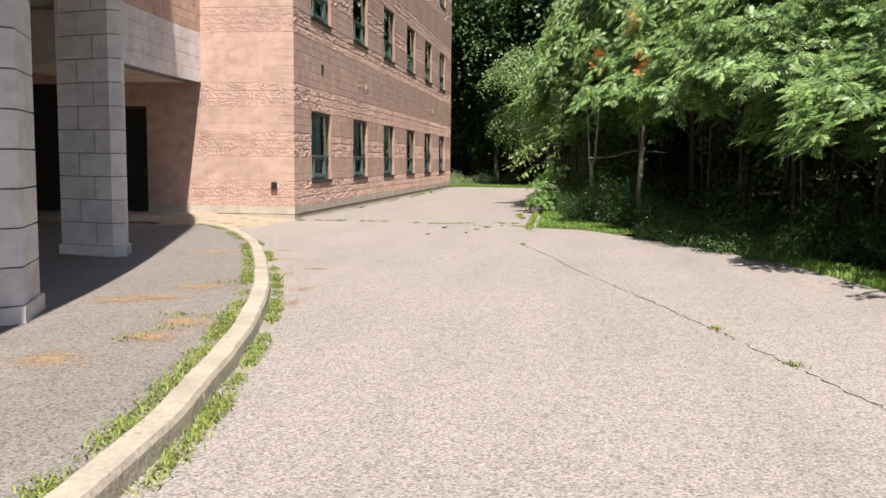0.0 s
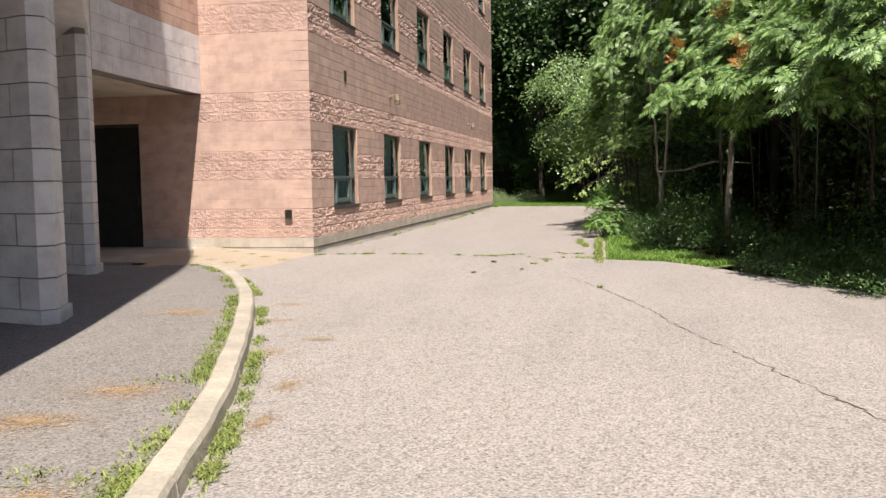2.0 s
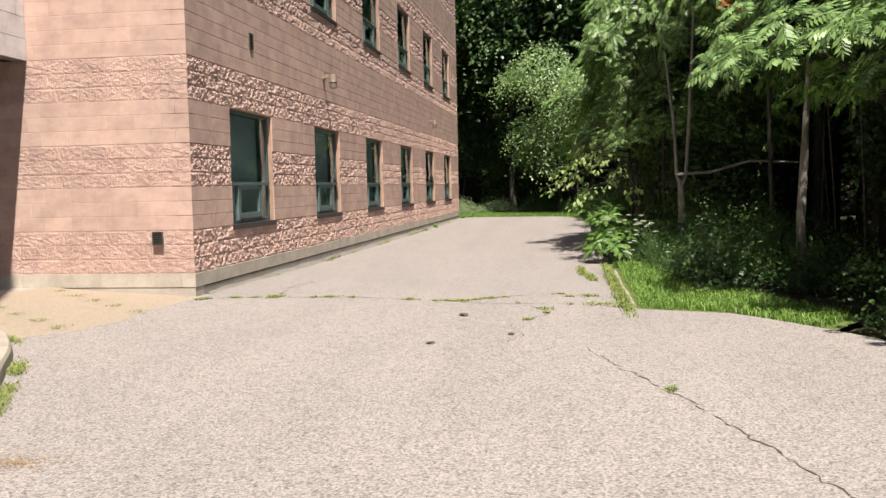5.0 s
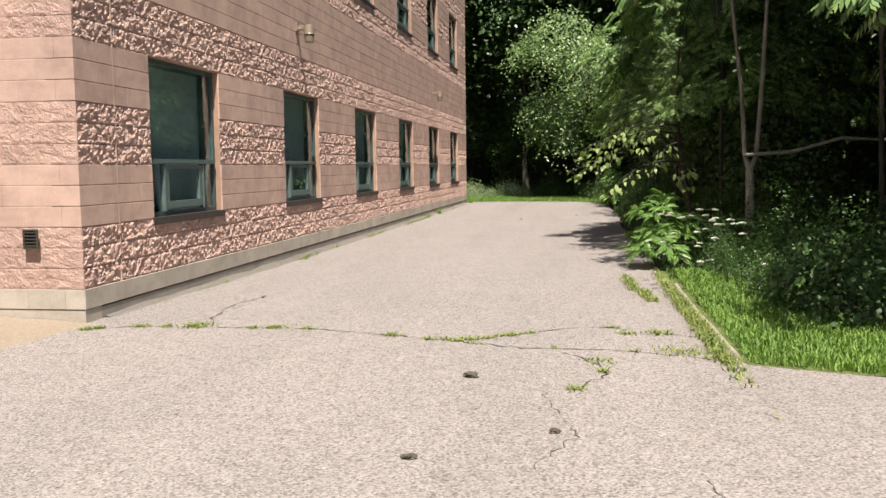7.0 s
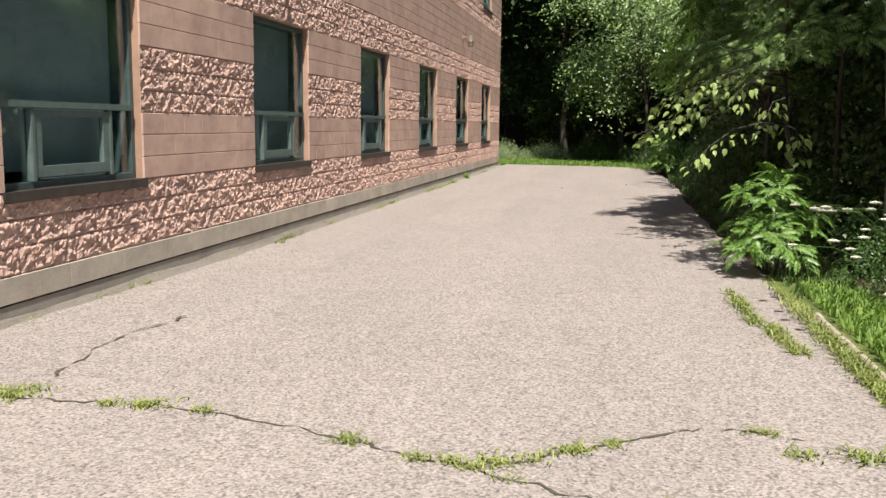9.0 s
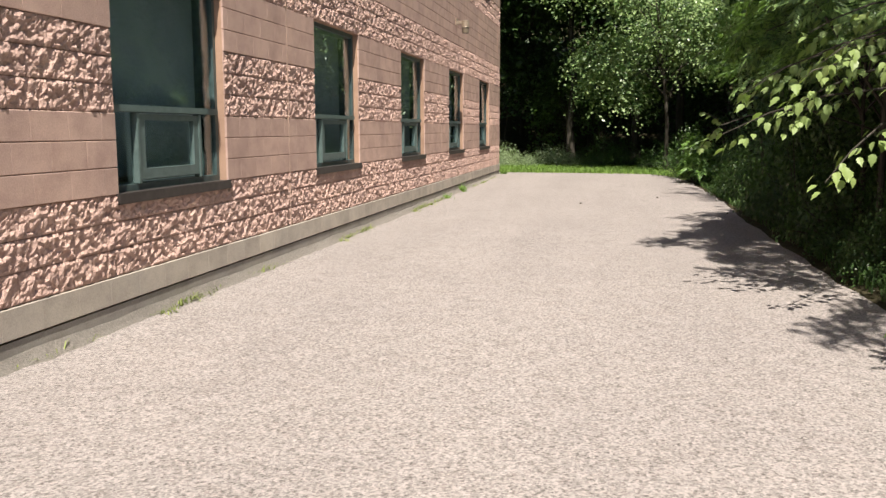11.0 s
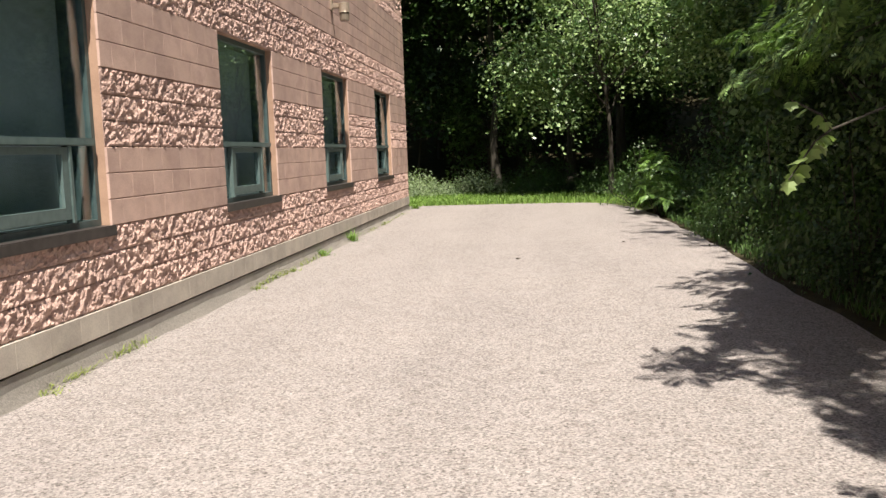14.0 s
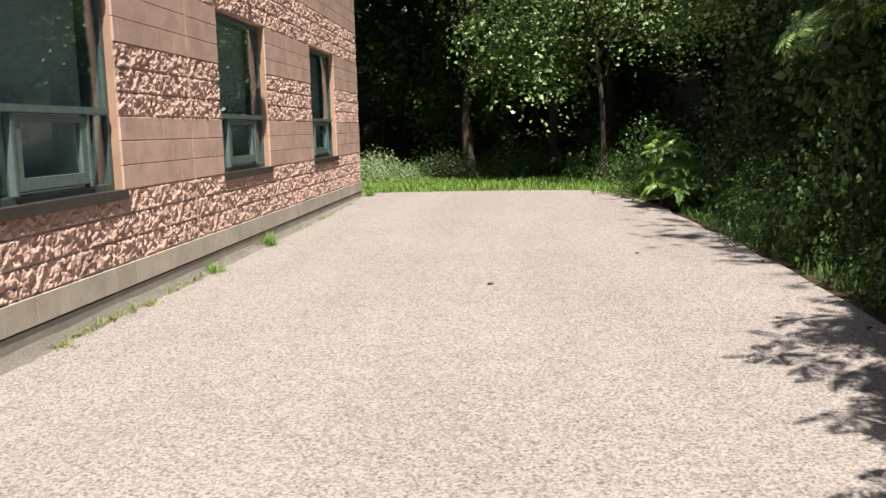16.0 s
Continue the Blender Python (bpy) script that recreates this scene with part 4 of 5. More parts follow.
for x, y, k in ((10.9, 6.2, 1), (10.6, 9.4, 1), (10.6, 18.6, 1), (10.8, 22.6, 1), (11.9, 10.0, 0), (12.1, 14.0, 0), (12.1, 18.0, 0), (12.4, 22.0, 0), (15.8, 8, 0), (16.5, 3.5, 0), (17.5, -2, 2), (19, -8, 0), (20, -14, 2), (12.8, 19.5, 0), (12.8, 24.5, 0), (13.8, 28.6, 0), (17.5, 13, 1), (13.5, 31, 2), (9.8, 35, 0),
                (6.2, 37.6, 0), (-2.5, 40.5, 0), (-7.0, 41.0, 0), (-12, 42, 2), (-17, 42, 0), (7, 43, 2), (11.5, 39, 0), (16, 36.5, 0), (18, 27, 2), (19.5, 20, 0), (-4.5, 48, 2), (1, 49, 0), (6, 50, 1), (-10, 50, 1), (12, 46, 2),
                (-3.6, 36.0, 2), (4.4, 36.6, 0), (8.8, 33.6, 2), (-5.6, 36.4, 0), (22, 8, 2), (23, 0, 0), (22, 15, 1), (24, 24, 2), (20, 33, 0), (24, -9, 2), (26, -18, 0), (1.8, 38.2, 0), (-9.5, 37.8, 0), (-14, 37, 0), (4, 46, 1), (-1, 45, 1), (-7, 46, 1), (15, 41, 1), (9, 47, 1)):
    put((broad_a, broad_b, broad_c)[k], x, y, r.uniform(0, 360), r.uniform(0.92, 1.12))
first(thicket, 8.9, 9.2, 0)
first(under_a, 8.4, 22.4, 0)
first(under_b, 8.2, 11.6, 0)
for i in range(28):
    y = -12 + 42 * i / 27
    x = max(10.2, 11.0 + max(0, -y) * 0.42) + (0.4 + 1.4 * (i % 4)) + r.uniform(-0.3, 0.3)
    put((under_a, under_b)[r.randrange(2)], x, y, r.uniform(0, 360), r.uniform(0.7, 1.05))
# the dark edge of the woods, set back from the lane
for i in range(13):
    y = 10.4 + 15.2 * i / 12
    put(thicket, 8.95 + 0.55 * math.sin(i * 2.1), y, r.uniform(0, 360), r.uniform(0.85, 1.15), r.uniform(1.1, 1.6))


# undergrowth that closes the gaps behind the grass and round the bend
for i in range(8):
    put((under_a, under_b)[i % 2], -10 + 20 * i / 7, 40.4 + 0.9 * math.sin(i * 2.7), r.uniform(0, 360), r.uniform(0.95, 1.3))
for x, y in ((9.8, 27.2), (8.8, 29.2), (10.4, 31.0), (11.2, 26.0)):
    put(under_a, x, y, r.uniform(0, 360), r.uniform(0.9, 1.2))


# dense far woods that close the view
def far_woods():
    rr = random.Random(9)
    spots = []
    for i in range(5200):
        u = rr.random()
        if u < 0.5:
            p = (27 + rr.uniform(0, 4), rr.uniform(-35, 55), rr.uniform(0, 16))
        else:
            p = (rr.uniform(-40, 31), 54 + rr.uniform(0, 4), rr.uniform(0, 17))
        spots.append((p, (rr.uniform(-1, 1), rr.uniform(-1, 1), 1), rr.uniform(1.6, 2.6)))
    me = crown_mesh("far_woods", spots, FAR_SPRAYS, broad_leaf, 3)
    tagged(new("far_woods", me), "dense dark woods behind the nearer trees", "woods", "", "stuff")


far_woods()


# ---- shrubs, grass, weeds ----
def shrub(seed, radius, height, count, kinds, mat, label, name="shrub", size=(0.5, 0.8)):
    rr = random.Random(seed)
    ob = tagged(new(name), label, "shrub")
    spots, vs, fs = [], [], []
    for i in range(count):
        a, q = rr.uniform(0, 6.28), math.sqrt(rr.random())
        z = height * (1 - 0.75 * q * q) * rr.uniform(0.25, 1.0)
        p = Vector((radius * q * math.cos(a), radius * q * math.sin(a), z))
        spots.append((tuple(p), (math.cos(a) * q, math.sin(a) * q, 1), rr.uniform(*size)))
        if i % 4 == 0:
            add_to(vs, fs, tube([Vector((p.x * 0.2, p.y * 0.2, -0.05)), Vector((p.x * 0.6, p.y * 0.6, z * 0.6)), p], [0.012, 0.009, 0.004], 4))
    tagged(placed("stemwork", mesh_of("stemwork", vs, fs, bark), None, ob), kind="stuff")
    tagged(placed("foliage", crown_mesh("foliage", spots, kinds, mat, seed), None, ob), kind="stuff")
    return ob


SMALL = [spray(60 + i, 40, 0.5, 0.09, 0.6, True) for i in range(4)]
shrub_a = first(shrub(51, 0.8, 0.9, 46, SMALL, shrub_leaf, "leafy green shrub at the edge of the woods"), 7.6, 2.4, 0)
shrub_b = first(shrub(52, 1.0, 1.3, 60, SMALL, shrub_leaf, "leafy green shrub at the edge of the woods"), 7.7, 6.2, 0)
young = first(shrub(53, 0.5, 1.4, 34, FRONDS, young_leaf, "bright green young sumac bush beside the lane", "sumac_bush", (0.65, 0.9)), 5.86, 5.5, 0, 0.97)
put(young, 5.75, 24.8, 50, 1.0, 1.15)
weed_bush = first(shrub(54, 0.8, 0.85, 50, SMALL, pale_leaf, "pale sage green weeds behind the grass", "weed_bush"), -1.0, 33.6, 0)
for i in range(90):
    if i < 54:
        y = -11 + 38 * i / 53 + r.uniform(-0.6, 0.6)
        edge_x = 6.5 if y > 5.5 else 7.2 if y > 0 else 8.0 + max(0, -y) * 0.40
        x = edge_x + r.uniform(0.2, 1.6)
    else:
        x, y = -11 + 18 * (i - 54) / 35 + r.uniform(-0.3, 0.3), r.uniform(34.5, 36.8)
        if x > 3:
            y -= (x - 3) * 0.6
    put((shrub_a, shrub_b)[i % 2] if i < 54 or x > 2.5 else weed_bush, x, y if i < 54 else y - 1.2, r.uniform(0, 360), r.uniform(0.7, 1.2))


for x, y, a, q, h in ((6.95, 2.0, 0, 0.6, 0.55), (7.0, 2.9, 90, 0.65, 0.6), (7.2, 1.1, 200, 0.6, 0.5), (6.85, 3.7, 300, 0.6, 0.65), (6.7, 4.5, 30, 0.6, 0.7)):
    put(shrub_a, x, y, a, q, h)
for i in range(20):
    y = 7.0 + 16.5 * i / 19 + r.uniform(-0.3, 0.3)
    put((shrub_a, shrub_b)[i % 2], 6.1 + r.uniform(-0.12, 0.45), y, r.uniform(0, 360), r.uniform(0.28, 0.55), r.uniform(0.3, 0.8))
put(shrub_b, 6.75, 25.4, 40, 1.0, 1.5)
put(shrub_b, 5.7, 27.6, 140, 0.9, 1.3)
put(shrub_b, 6.5, 12.0, 20, 0.8, 1.4)
put(shrub_b, 6.6, 15.6, 220, 0.9, 1.5)
put(shrub_b, 6.6, 19.0, 120, 0.9, 1.6)


def blades(name, spots, height, mat, label, category="grass", kind="stuff", width=0.006):
    """Tufts of grass: each spot a place and a size."""
    rr = np.random.RandomState(len(spots))
    V, F = [], []
    for n, (x, y, z, s) in enumerate(spots):
        a, lean = rr.uniform(0, 6.28), rr.uniform(0.8, 2.3) if category == "weeds" else rr.uniform(0.15, 0.9)
        h = height * s * rr.uniform(0.6, 1.2)
        d = np.array([math.cos(a), math.sin(a), 0])
        w = np.array([-d[1], d[0], 0]) * width * (0.7 + s * 0.5)
        p = np.array([x, y, z])
        m = p + d * h * lean * 0.4 + np.array([0, 0, h * 0.65])
        t = p + d * h * lean + np.array([0, 0, h * (1 - 0.25 * lean)])
        o = len(V)
        V += [p - w, p + w, m + w * 0.7, m - w * 0.7, t]
        F += [(o, o + 1, o + 2, o + 3), (o + 3, o + 2, o + 4)]
    ob = new(name, mesh_of(name, V, F, mat))
    return tagged(ob, label, category, "", kind)


def inside(pt, poly):
    x, y = pt
    ok = False
    for (x1, y1), (x2, y2) in zip(poly, poly[1:] + poly[:1]):
        if (y1 > y) != (y2 > y) and x < (x2 - x1) * (y - y1) / (y2 - y1) + x1:
            ok = not ok
    return ok


def scatter(poly, n, seed, z=0.0):
    rr = random.Random(seed)
    xs, ys = [p[0] for p in poly], [p[1] for p in poly]
    out = []
    while len(out) < n:
        p = (rr.uniform(min(xs), max(xs)), rr.uniform(min(ys), max(ys)))
        if inside(p, poly):
            out.append((*p, z, rr.uniform(0.5, 1.3)))
    return out


far_grass = [(-6, 29.3), (-0.3, 29.4), (2.5, 29.2), (4.7, 28.6), (6.4, 26.5), (7, 31), (4, 34.5), (-2, 37), (-6, 38)]
blades("grass", scatter(far_grass, 26000, 1), 0.13, grass_leaf, "sunlit green grass beyond the lane", width=0.009)
near_grass = [(5.97, -1.15), (6.9, -1.5), (7.6, -2.6), (8.1, -1.9), (7.3, 0.6), (6.7, 3.4), (6.4, 4.6), (5.95, 4.6), (5.95, 1.0)]
blades("grass", scatter(near_grass, 17000, 2), 0.075, grass_leaf, "bright green grass corner beside the lane", width=0.006)
side_grass = [(9.35, -6.3), (9.8, -7.4), (10.3, -10), (10.75, -13.5), (11.5, -13.5), (11.0, -9.5), (10.1, -6.6)]
blades("grass", scatter(side_grass, 9000, 12), 0.10, grass_leaf, "bright green grass strip beside the lane", width=0.006)
edge_grass = [(5.85, 4), (6.6, 4), (6.6, 26), (5.75, 26)]
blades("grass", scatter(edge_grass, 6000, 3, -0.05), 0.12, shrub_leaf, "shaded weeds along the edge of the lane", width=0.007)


def along(line, n, spread, seed, z=0.0, clump=None):
    rr = random.Random(seed)
    out = []
    heads = [(rr.randrange(len(line) - 1), rr.random()) for _ in range(clump)] if clump else None
    for _ in range(n):
        if heads:
            i, u = heads[rr.randrange(len(heads))]
            u = u + rr.gauss(0, 0.35)
        else:
            i, u = rr.randrange(len(line) - 1), rr.random()
        p = Vector(line[i]).lerp(Vector(line[i + 1]), u)
        out.append((p.x + rr.gauss(0, spread), p.y + rr.gauss(0, spread), z, rr.uniform(0.4, 1.2)))
    return out


kin = [(x - 0.25, y - 0.05) for x, y in KERB[12:]]
kout = [(x + 0.06, y + 0.02) for x, y in KERB[12:]]
blades("weeds", along(kin, 9500, 0.05, 4, DRIVE_Z, 70), 0.036, weed_leaf, "green weeds growing behind the kerb", "weeds", "stuff", 0.004)
blades("weeds", along(kout, 7500, 0.035, 5, 0.0, 50), 0.042, weed_leaf, "green weeds growing in the gutter of the kerb", "weeds", "stuff", 0.0038)

# ---- cracks in the asphalt ----
def crack(points, width, seed, weeds_n, grow=0.07):
    rr = random.Random(seed)
    line = [(x + rr.gauss(0, 0.017), y + rr.gauss(0, 0.017)) for x, y in smooth_line(points, 0.06)]
    me = mesh_of("crack", *ribbon(line, [width * rr.choice((0.08, 0.5, 0.9, 1.3, 1.9)) for _ in line], 0.004), crack_mat)
    tagged(new("crack", me), "dark crack in the weathered asphalt", "crack", "", "structure")
    if weeds_n:
        blades("weeds", along(line, weeds_n, 0.03, seed, 0.0, max(3, weeds_n // 50)), grow, weed_leaf, "small weeds in a crack of the asphalt", "weeds", "stuff", 0.0035)


crack([(0.15, -0.35), (0.54, -0.16), (1.98, -0.08), (2.79, -0.22), (3.63, -0.51), (4.12, -0.24), (4.72, 0.19), (5.2, 0.1), (5.73, -0.22)], 0.013, 1, 1000, 0.04)
crack([(5.3, -3.7), (5.59, -4.6), (5.94, -5.57), (6.19, -6.5), (6.56, -7.8), (6.64, -8.3), (7.76, -12.25), (8.2, -13.95), (8.57, -15.4), (9.3, -19)], 0.010, 2, 160, 0.045)
crack([(1.11, 1.95), (1.0, 1.2), (1.15, 0.31)], 0.014, 3, 0)
crack([(3.6, -0.5), (4.2, -0.75), (5.0, -0.8), (5.8, -1.1)], 0.012, 4, 60, 0.04)
crack([(4.48, -2.11), (4.65, -2.87), (4.71, -3.13), (4.55, -3.48), (4.51, -3.74)], 0.004, 6, 0)
crack([(4.6, -0.9), (4.9, -1.5), (4.7, -2.1)], 0.012, 5, 90, 0.05)
def clump(x, y, n, spread, h, seed, label, mat=weed_leaf, z=None, width=0.0045):
    rr = random.Random(seed)
    sp = [(x + rr.gauss(0, spread), y + rr.gauss(0, spread), low(y) if z is None else z, rr.uniform(0.4, 1.2)) for _ in range(int(n * 0.6))]
    blades("weed_tuft", sp, h * 0.6 if mat is weed_leaf else h, mat, label, "weeds", "stuff", width)


for i, (x, y, n, s, h) in enumerate(((5.13, -0.06, 110, 0.05, 0.06), (5.39, -0.05, 150, 0.05, 0.08),
                                     (4.86, -1.21, 120, 0.06, 0.05), (5.52, -0.8, 260, 0.10, 0.06), (5.75, -1.0, 160, 0.07, 0.06), (1.16, -0.02, 260, 0.07, 0.07), (0.66, -0.1, 90, 0.05, 0.05), (1.96, -0.05, 90, 0.05, 0.05), (3.8, -0.45, 110, 0.05, 0.05), (4.1, -0.22, 90, 0.04, 0.05))):
    clump(x, y, n, s, h, 100 + i, "small yellow green weed tuft in the broken asphalt")
for i, (x, y, n, h) in enumerate(((0.06, 20.8, 220, 0.22), (0.06, 18.7, 160, 0.13), (0.08, 17.0, 120, 0.08), (0.08, 15.5, 120, 0.08), (0.08, 6.45, 110, 0.07), (0.12, 28.5, 260, 0.2), (0.06, 11.2, 90, 0.07))):
    clump(x, y, n, 0.06, h, 130 + i, "leafy weed tuft at the foot of the wall", (grass_leaf, weed_leaf)[i in (2, 3, 4, 6)], None, 0.0042)
for strip in ([(5.29, 4.13), (5.31, 3.36), (5.33, 2.76)], [(5.42, 2.71), (5.44, 2.21), (5.50, 1.82)]):
    blades("weeds", along(smooth_line(strip, 0.12), 420, 0.035, 41, -0.01, 14), 0.06, weed_leaf, "yellow green weed strip in a seam of the asphalt", "weeds", "stuff", 0.005)
blades("weeds", along([(5.80, -1.2), (5.78, 0.2), (5.76, 1.6), (5.73, 3.6)], 3000, 0.040, 8, 0.0, 50), 0.06, weed_leaf, "yellow green weeds along the low kerb", "weeds", "stuff", 0.005)
for i, (x, y) in enumerate(((3.28, -13.78), (3.63, -13.73), (3.46, -14.4), (3.40, -14.8), (2.9, -11.74))):
    clump(x, y, 110, 0.08, 0.05, 150 + i, "small green weed tuft in the drive", weed_leaf, DRIVE_Z)
for i in range(9):
    clump(-1.9 + 0.23 * i, -0.25 - 0.33 * ((i * 5) % 9), 60, 0.06, 0.05, 160 + i, "small weed tuft in the dry sand", weed_leaf, 0.02 + 0.10 * (1.9 - 0.23 * i) / 2)
foot = [(0.04, 0.5), (0.04, 8), (0.05, 14), (0.06, 20), (0.08, 28)]
foot = smooth_line(foot, 0.5)
blades("weeds", along(foot, 1500, 0.03, 6, -0.05, 26), 0.08, weed_leaf, "weeds along the foot of the wall", "weeds", "stuff", 0.004)

# ---- lamps, vent, post ----
def wall_lamp(y, z):
    ob = tagged(new("wall_lamp"), "small bronze wall lamp on the block wall", "lamp", "wall lamps")
    ob.location = (0, y, z)
    part("bracket", box((0.0, -0.06, 0.02), (0.035, 0.06, 0.17), 0.008), lamp_metal, ob)
    part("arm", box((0.03, -0.035, 0.04), (0.15, 0.035, 0.12), 0.012), lamp_metal, ob)
    body = tube([(0.22, 0, 0.13), (0.22, 0, 0.12), (0.22, 0, -0.02), (0.22, 0, -0.03)], [0.05, 0.085, 0.09, 0.095], 14)
    placed("shade", mesh_of("shade", *body, lamp_metal), None, ob)
    glass = tube([(0.22, 0, -0.032), (0.22, 0, -0.15), (0.22, 0, -0.17)], [0.08, 0.075, 0.06], 12)
    placed("lens", mesh_of("lens", *glass, lens_mat), None, ob)


wall_lamp(6.72, 3.72)
wall_lamp(20.35, 3.72)


def grille(m, w, h, label):
    ob = tagged(new("wall_vent"), label, "vent")
    ob.matrix_basis = m
    bm = bmesh.new()
    f = 0.015
    for lo, hi in (((0, -w / 2, -h / 2), (0.02, -w / 2 + f, h / 2)), ((0, w / 2 - f, -h / 2), (0.02, w / 2, h / 2)), ((0, -w / 2 + f, -h / 2), (0.02, w / 2 - f, -h / 2 + f)), ((0, -w / 2 + f, h / 2 - f), (0.02, w / 2 - f, h / 2))):
        box_into(bm, lo, hi)
    part("frame", bm, vent_mat, ob)
    part("backing", box((0.0, -w / 2 + f, -h / 2 + f), (0.006, w / 2 - f, h / 2 - f)), dark_mat, ob)
    n = 5
    for i in range(n):
        z = -h / 2 + f + (h - 2 * f) * (i + 0.5) / n
        part("slat", box((0.007, -w / 2 + f, z - 0.006), (0.016, w / 2 - f, z + 0.004)), vent_mat, ob)


grille(SOUTH @ pose(0.045, 0.5, 0.82), 0.155, 0.19, "small square metal vent in the sunlit wall")
grille(pose(0.0, 2.5, 3.88), 0.16, 0.26, "small dark vent opening in the upper wall")

# ---- single plants and trunks ----
def stick(name, points, radii, mat, label, category, sides=8):
    ob = tagged(new(name, mesh_of(name, *tube(points, radii, sides), mat)), label, category)
    return ob


def forked_trunk(x, y):
    ob = tagged(new("forked_tree"), "pale forked tree trunk with a bare side limb", "tree")
    ob.location = (x, y, -0.03)
    placed("trunk", mesh_of("trunk", *tube([(0, 0, -0.1), (0.02, 0, 0.8), (0.0, 0, 1.4)], [0.085, 0.07, 0.06], 9), pale_bark), None, ob)
    placed("stem", mesh_of("stem", *tube([(0, 0, 1.38), (0.10, 0, 1.6), (0.16, 0, 2.6), (0.3, 0.1, 5.5)], [0.05, 0.04, 0.035, 0.02], 8), pale_bark), None, ob)
    placed("stem", mesh_of("stem", *tube([(0, 0, 1.38), (-0.08, 0, 1.65), (-0.12, 0.1, 2.6), (-0.4, 0.3, 5.2)], [0.045, 0.035, 0.03, 0.02], 8), pale_bark), None, ob)
    placed("limb", mesh_of("limb", *tube([(-0.10, -0.05, 1.62), (0.6, -0.1, 1.66), (1.3, -0.2, 1.86), (2.3, -0.3, 1.80)], [0.028, 0.03, 0.026, 0.015], 7), pale_bark), None, ob)


forked_trunk(7.3, 6.75)
stick("dead_tree", [(8.4, 1.6, -0.1), (8.38, 1.6, 0.9), (8.42, 1.62, 1.6), (8.5, 1.7, 3.2)], [0.075, 0.065, 0.06, 0.03], pale_bark, "bare grey dead tree standing in the shade", "tree")
for k in range(26):
    y = -11 + 30 * k / 25 + r.uniform(-0.4, 0.4)
    x = max(8.0, 8.6 + max(0, -y) * 0.42) + r.uniform(0.2, 2.4)
    lx, ly = r.uniform(-0.5, 0.5), r.uniform(-0.4, 0.4)
    stick("dead_sapling", [(x, y, -0.12), (x + lx * 0.3, y + ly * 0.3, 1.3), (x + lx, y + ly, 3.6)], [r.uniform(0.014, 0.026), 0.014, 0.008], (bark, bark, pale_bark, bark)[k % 4], "thin bare dead sapling in the shaded undergrowth", "sapling", 6)


def wild_carrot(x, y, reach):
    """A plant with arching stems that end in white umbels."""
    rr = random.Random(int(x * 100))
    ob = tagged(new("wild_carrot"), "flowering wild carrot with white umbels on arching stems", "flower")
    ob.location = (x, y, -0.03)
    for i in range(7):
        a = rr.uniform(2.3, 4.6)
        d = reach * rr.uniform(0.3, 1.0)
        h = rr.uniform(0.45, 1.0)
        tip = Vector((d * math.cos(a), d * math.sin(a), h))
        line = [Vector((0, 0, 0)), Vector((tip.x * 0.25, tip.y * 0.25, h * 0.72)), Vector((tip.x * 0.65, tip.y * 0.65, h * 1.0)), tip]
        st = placed("stem", mesh_of("stem", *tube(line, [0.004, 0.0035, 0.003, 0.002], 5), shrub_leaf), None, ob)
        vs, fs = [], []
        for q in range(22):
            b, rad = q * 2.4, 0.038 * math.sqrt(q / 22)
            c = tip + Vector((rad * math.cos(b), rad * math.sin(b), 0.012 - rad * 0.25))
            s = 0.011
            o = len(vs)
            vs += [c + Vector((s, 0, 0)), c + Vector((0, s, 0.002)), c + Vector((-s, 0, 0)), c + Vector((0, -s, 0.002)), c + Vector((0, 0, -0.014))]
            fs += [(o, o + 1, o + 2, o + 3), (o, o + 4, o + 1), (o + 1, o + 4, o + 2), (o + 2, o + 4, o + 3), (o + 3, o + 4, o)]
        placed("umbel", mesh_of("umbel", vs, fs, flower_mat), None, st)


wild_carrot(6.5, 2.5, 1.0)
wild_carrot(6.65, 3.6, 1.0)
wild_carrot(6.75, 1.6, 0.9)
wild_carrot(6.45, 3.1, 0.7)


def lobed_leaf(size):
    """A broad toothed leaf with five lobes, lightly folded."""
    pts = [(0, 0), (0.32, -0.08), (0.58, 0.16), (0.44, 0.30), (0.60, 0.56), (0.30, 0.62), (0.14, 0.82), (0, 1.0)]
    out = pts + [(-x, y) for x, y in pts[-2:0:-1]]
    vs = [(x * size, y * size, -0.22 * size * abs(x) - 0.12 * size * y * y) for x, y in out]
    vs.append((0, 0.42 * size, 0.0))
    n = len(out)
    return vs, [(i, (i + 1) % n, n) for i in range(n)]


def leafy_branch(name, points, leaves, size, seed, label, start=0.15):
    rr = random.Random(seed)
    ob = tagged(new(name), label, "branch")
    pts = [Vector(p) for p in points]
    placed("stem", mesh_of("stem", *tube(pts, [0.010 - 0.006 * i / (len(pts) - 1) for i in range(len(pts))], 6), bark), None, ob)
    me = mesh_of("leaf", *lobed_leaf(1.0), low_leaf)
    for i in range(leaves):
        u = start + (1 - start) * i / (leaves - 1)
        k = min(len(pts) - 2, int(u * (len(pts) - 1)))
        p = pts[k].lerp(pts[k + 1], u * (len(pts) - 1) - k)
        s = size * rr.uniform(0.6, 1.15)
        m = Matrix.Translation(p + Vector((0, 0, -0.01))) @ Matrix.Rotation(rr.uniform(0, 6.28), 4, "Z") @ Matrix.Rotation(radians(rr.uniform(-65, -15)), 4, "X") @ Matrix.Diagonal((s, s, s, 1))
        placed("leaf", me, m, ob)


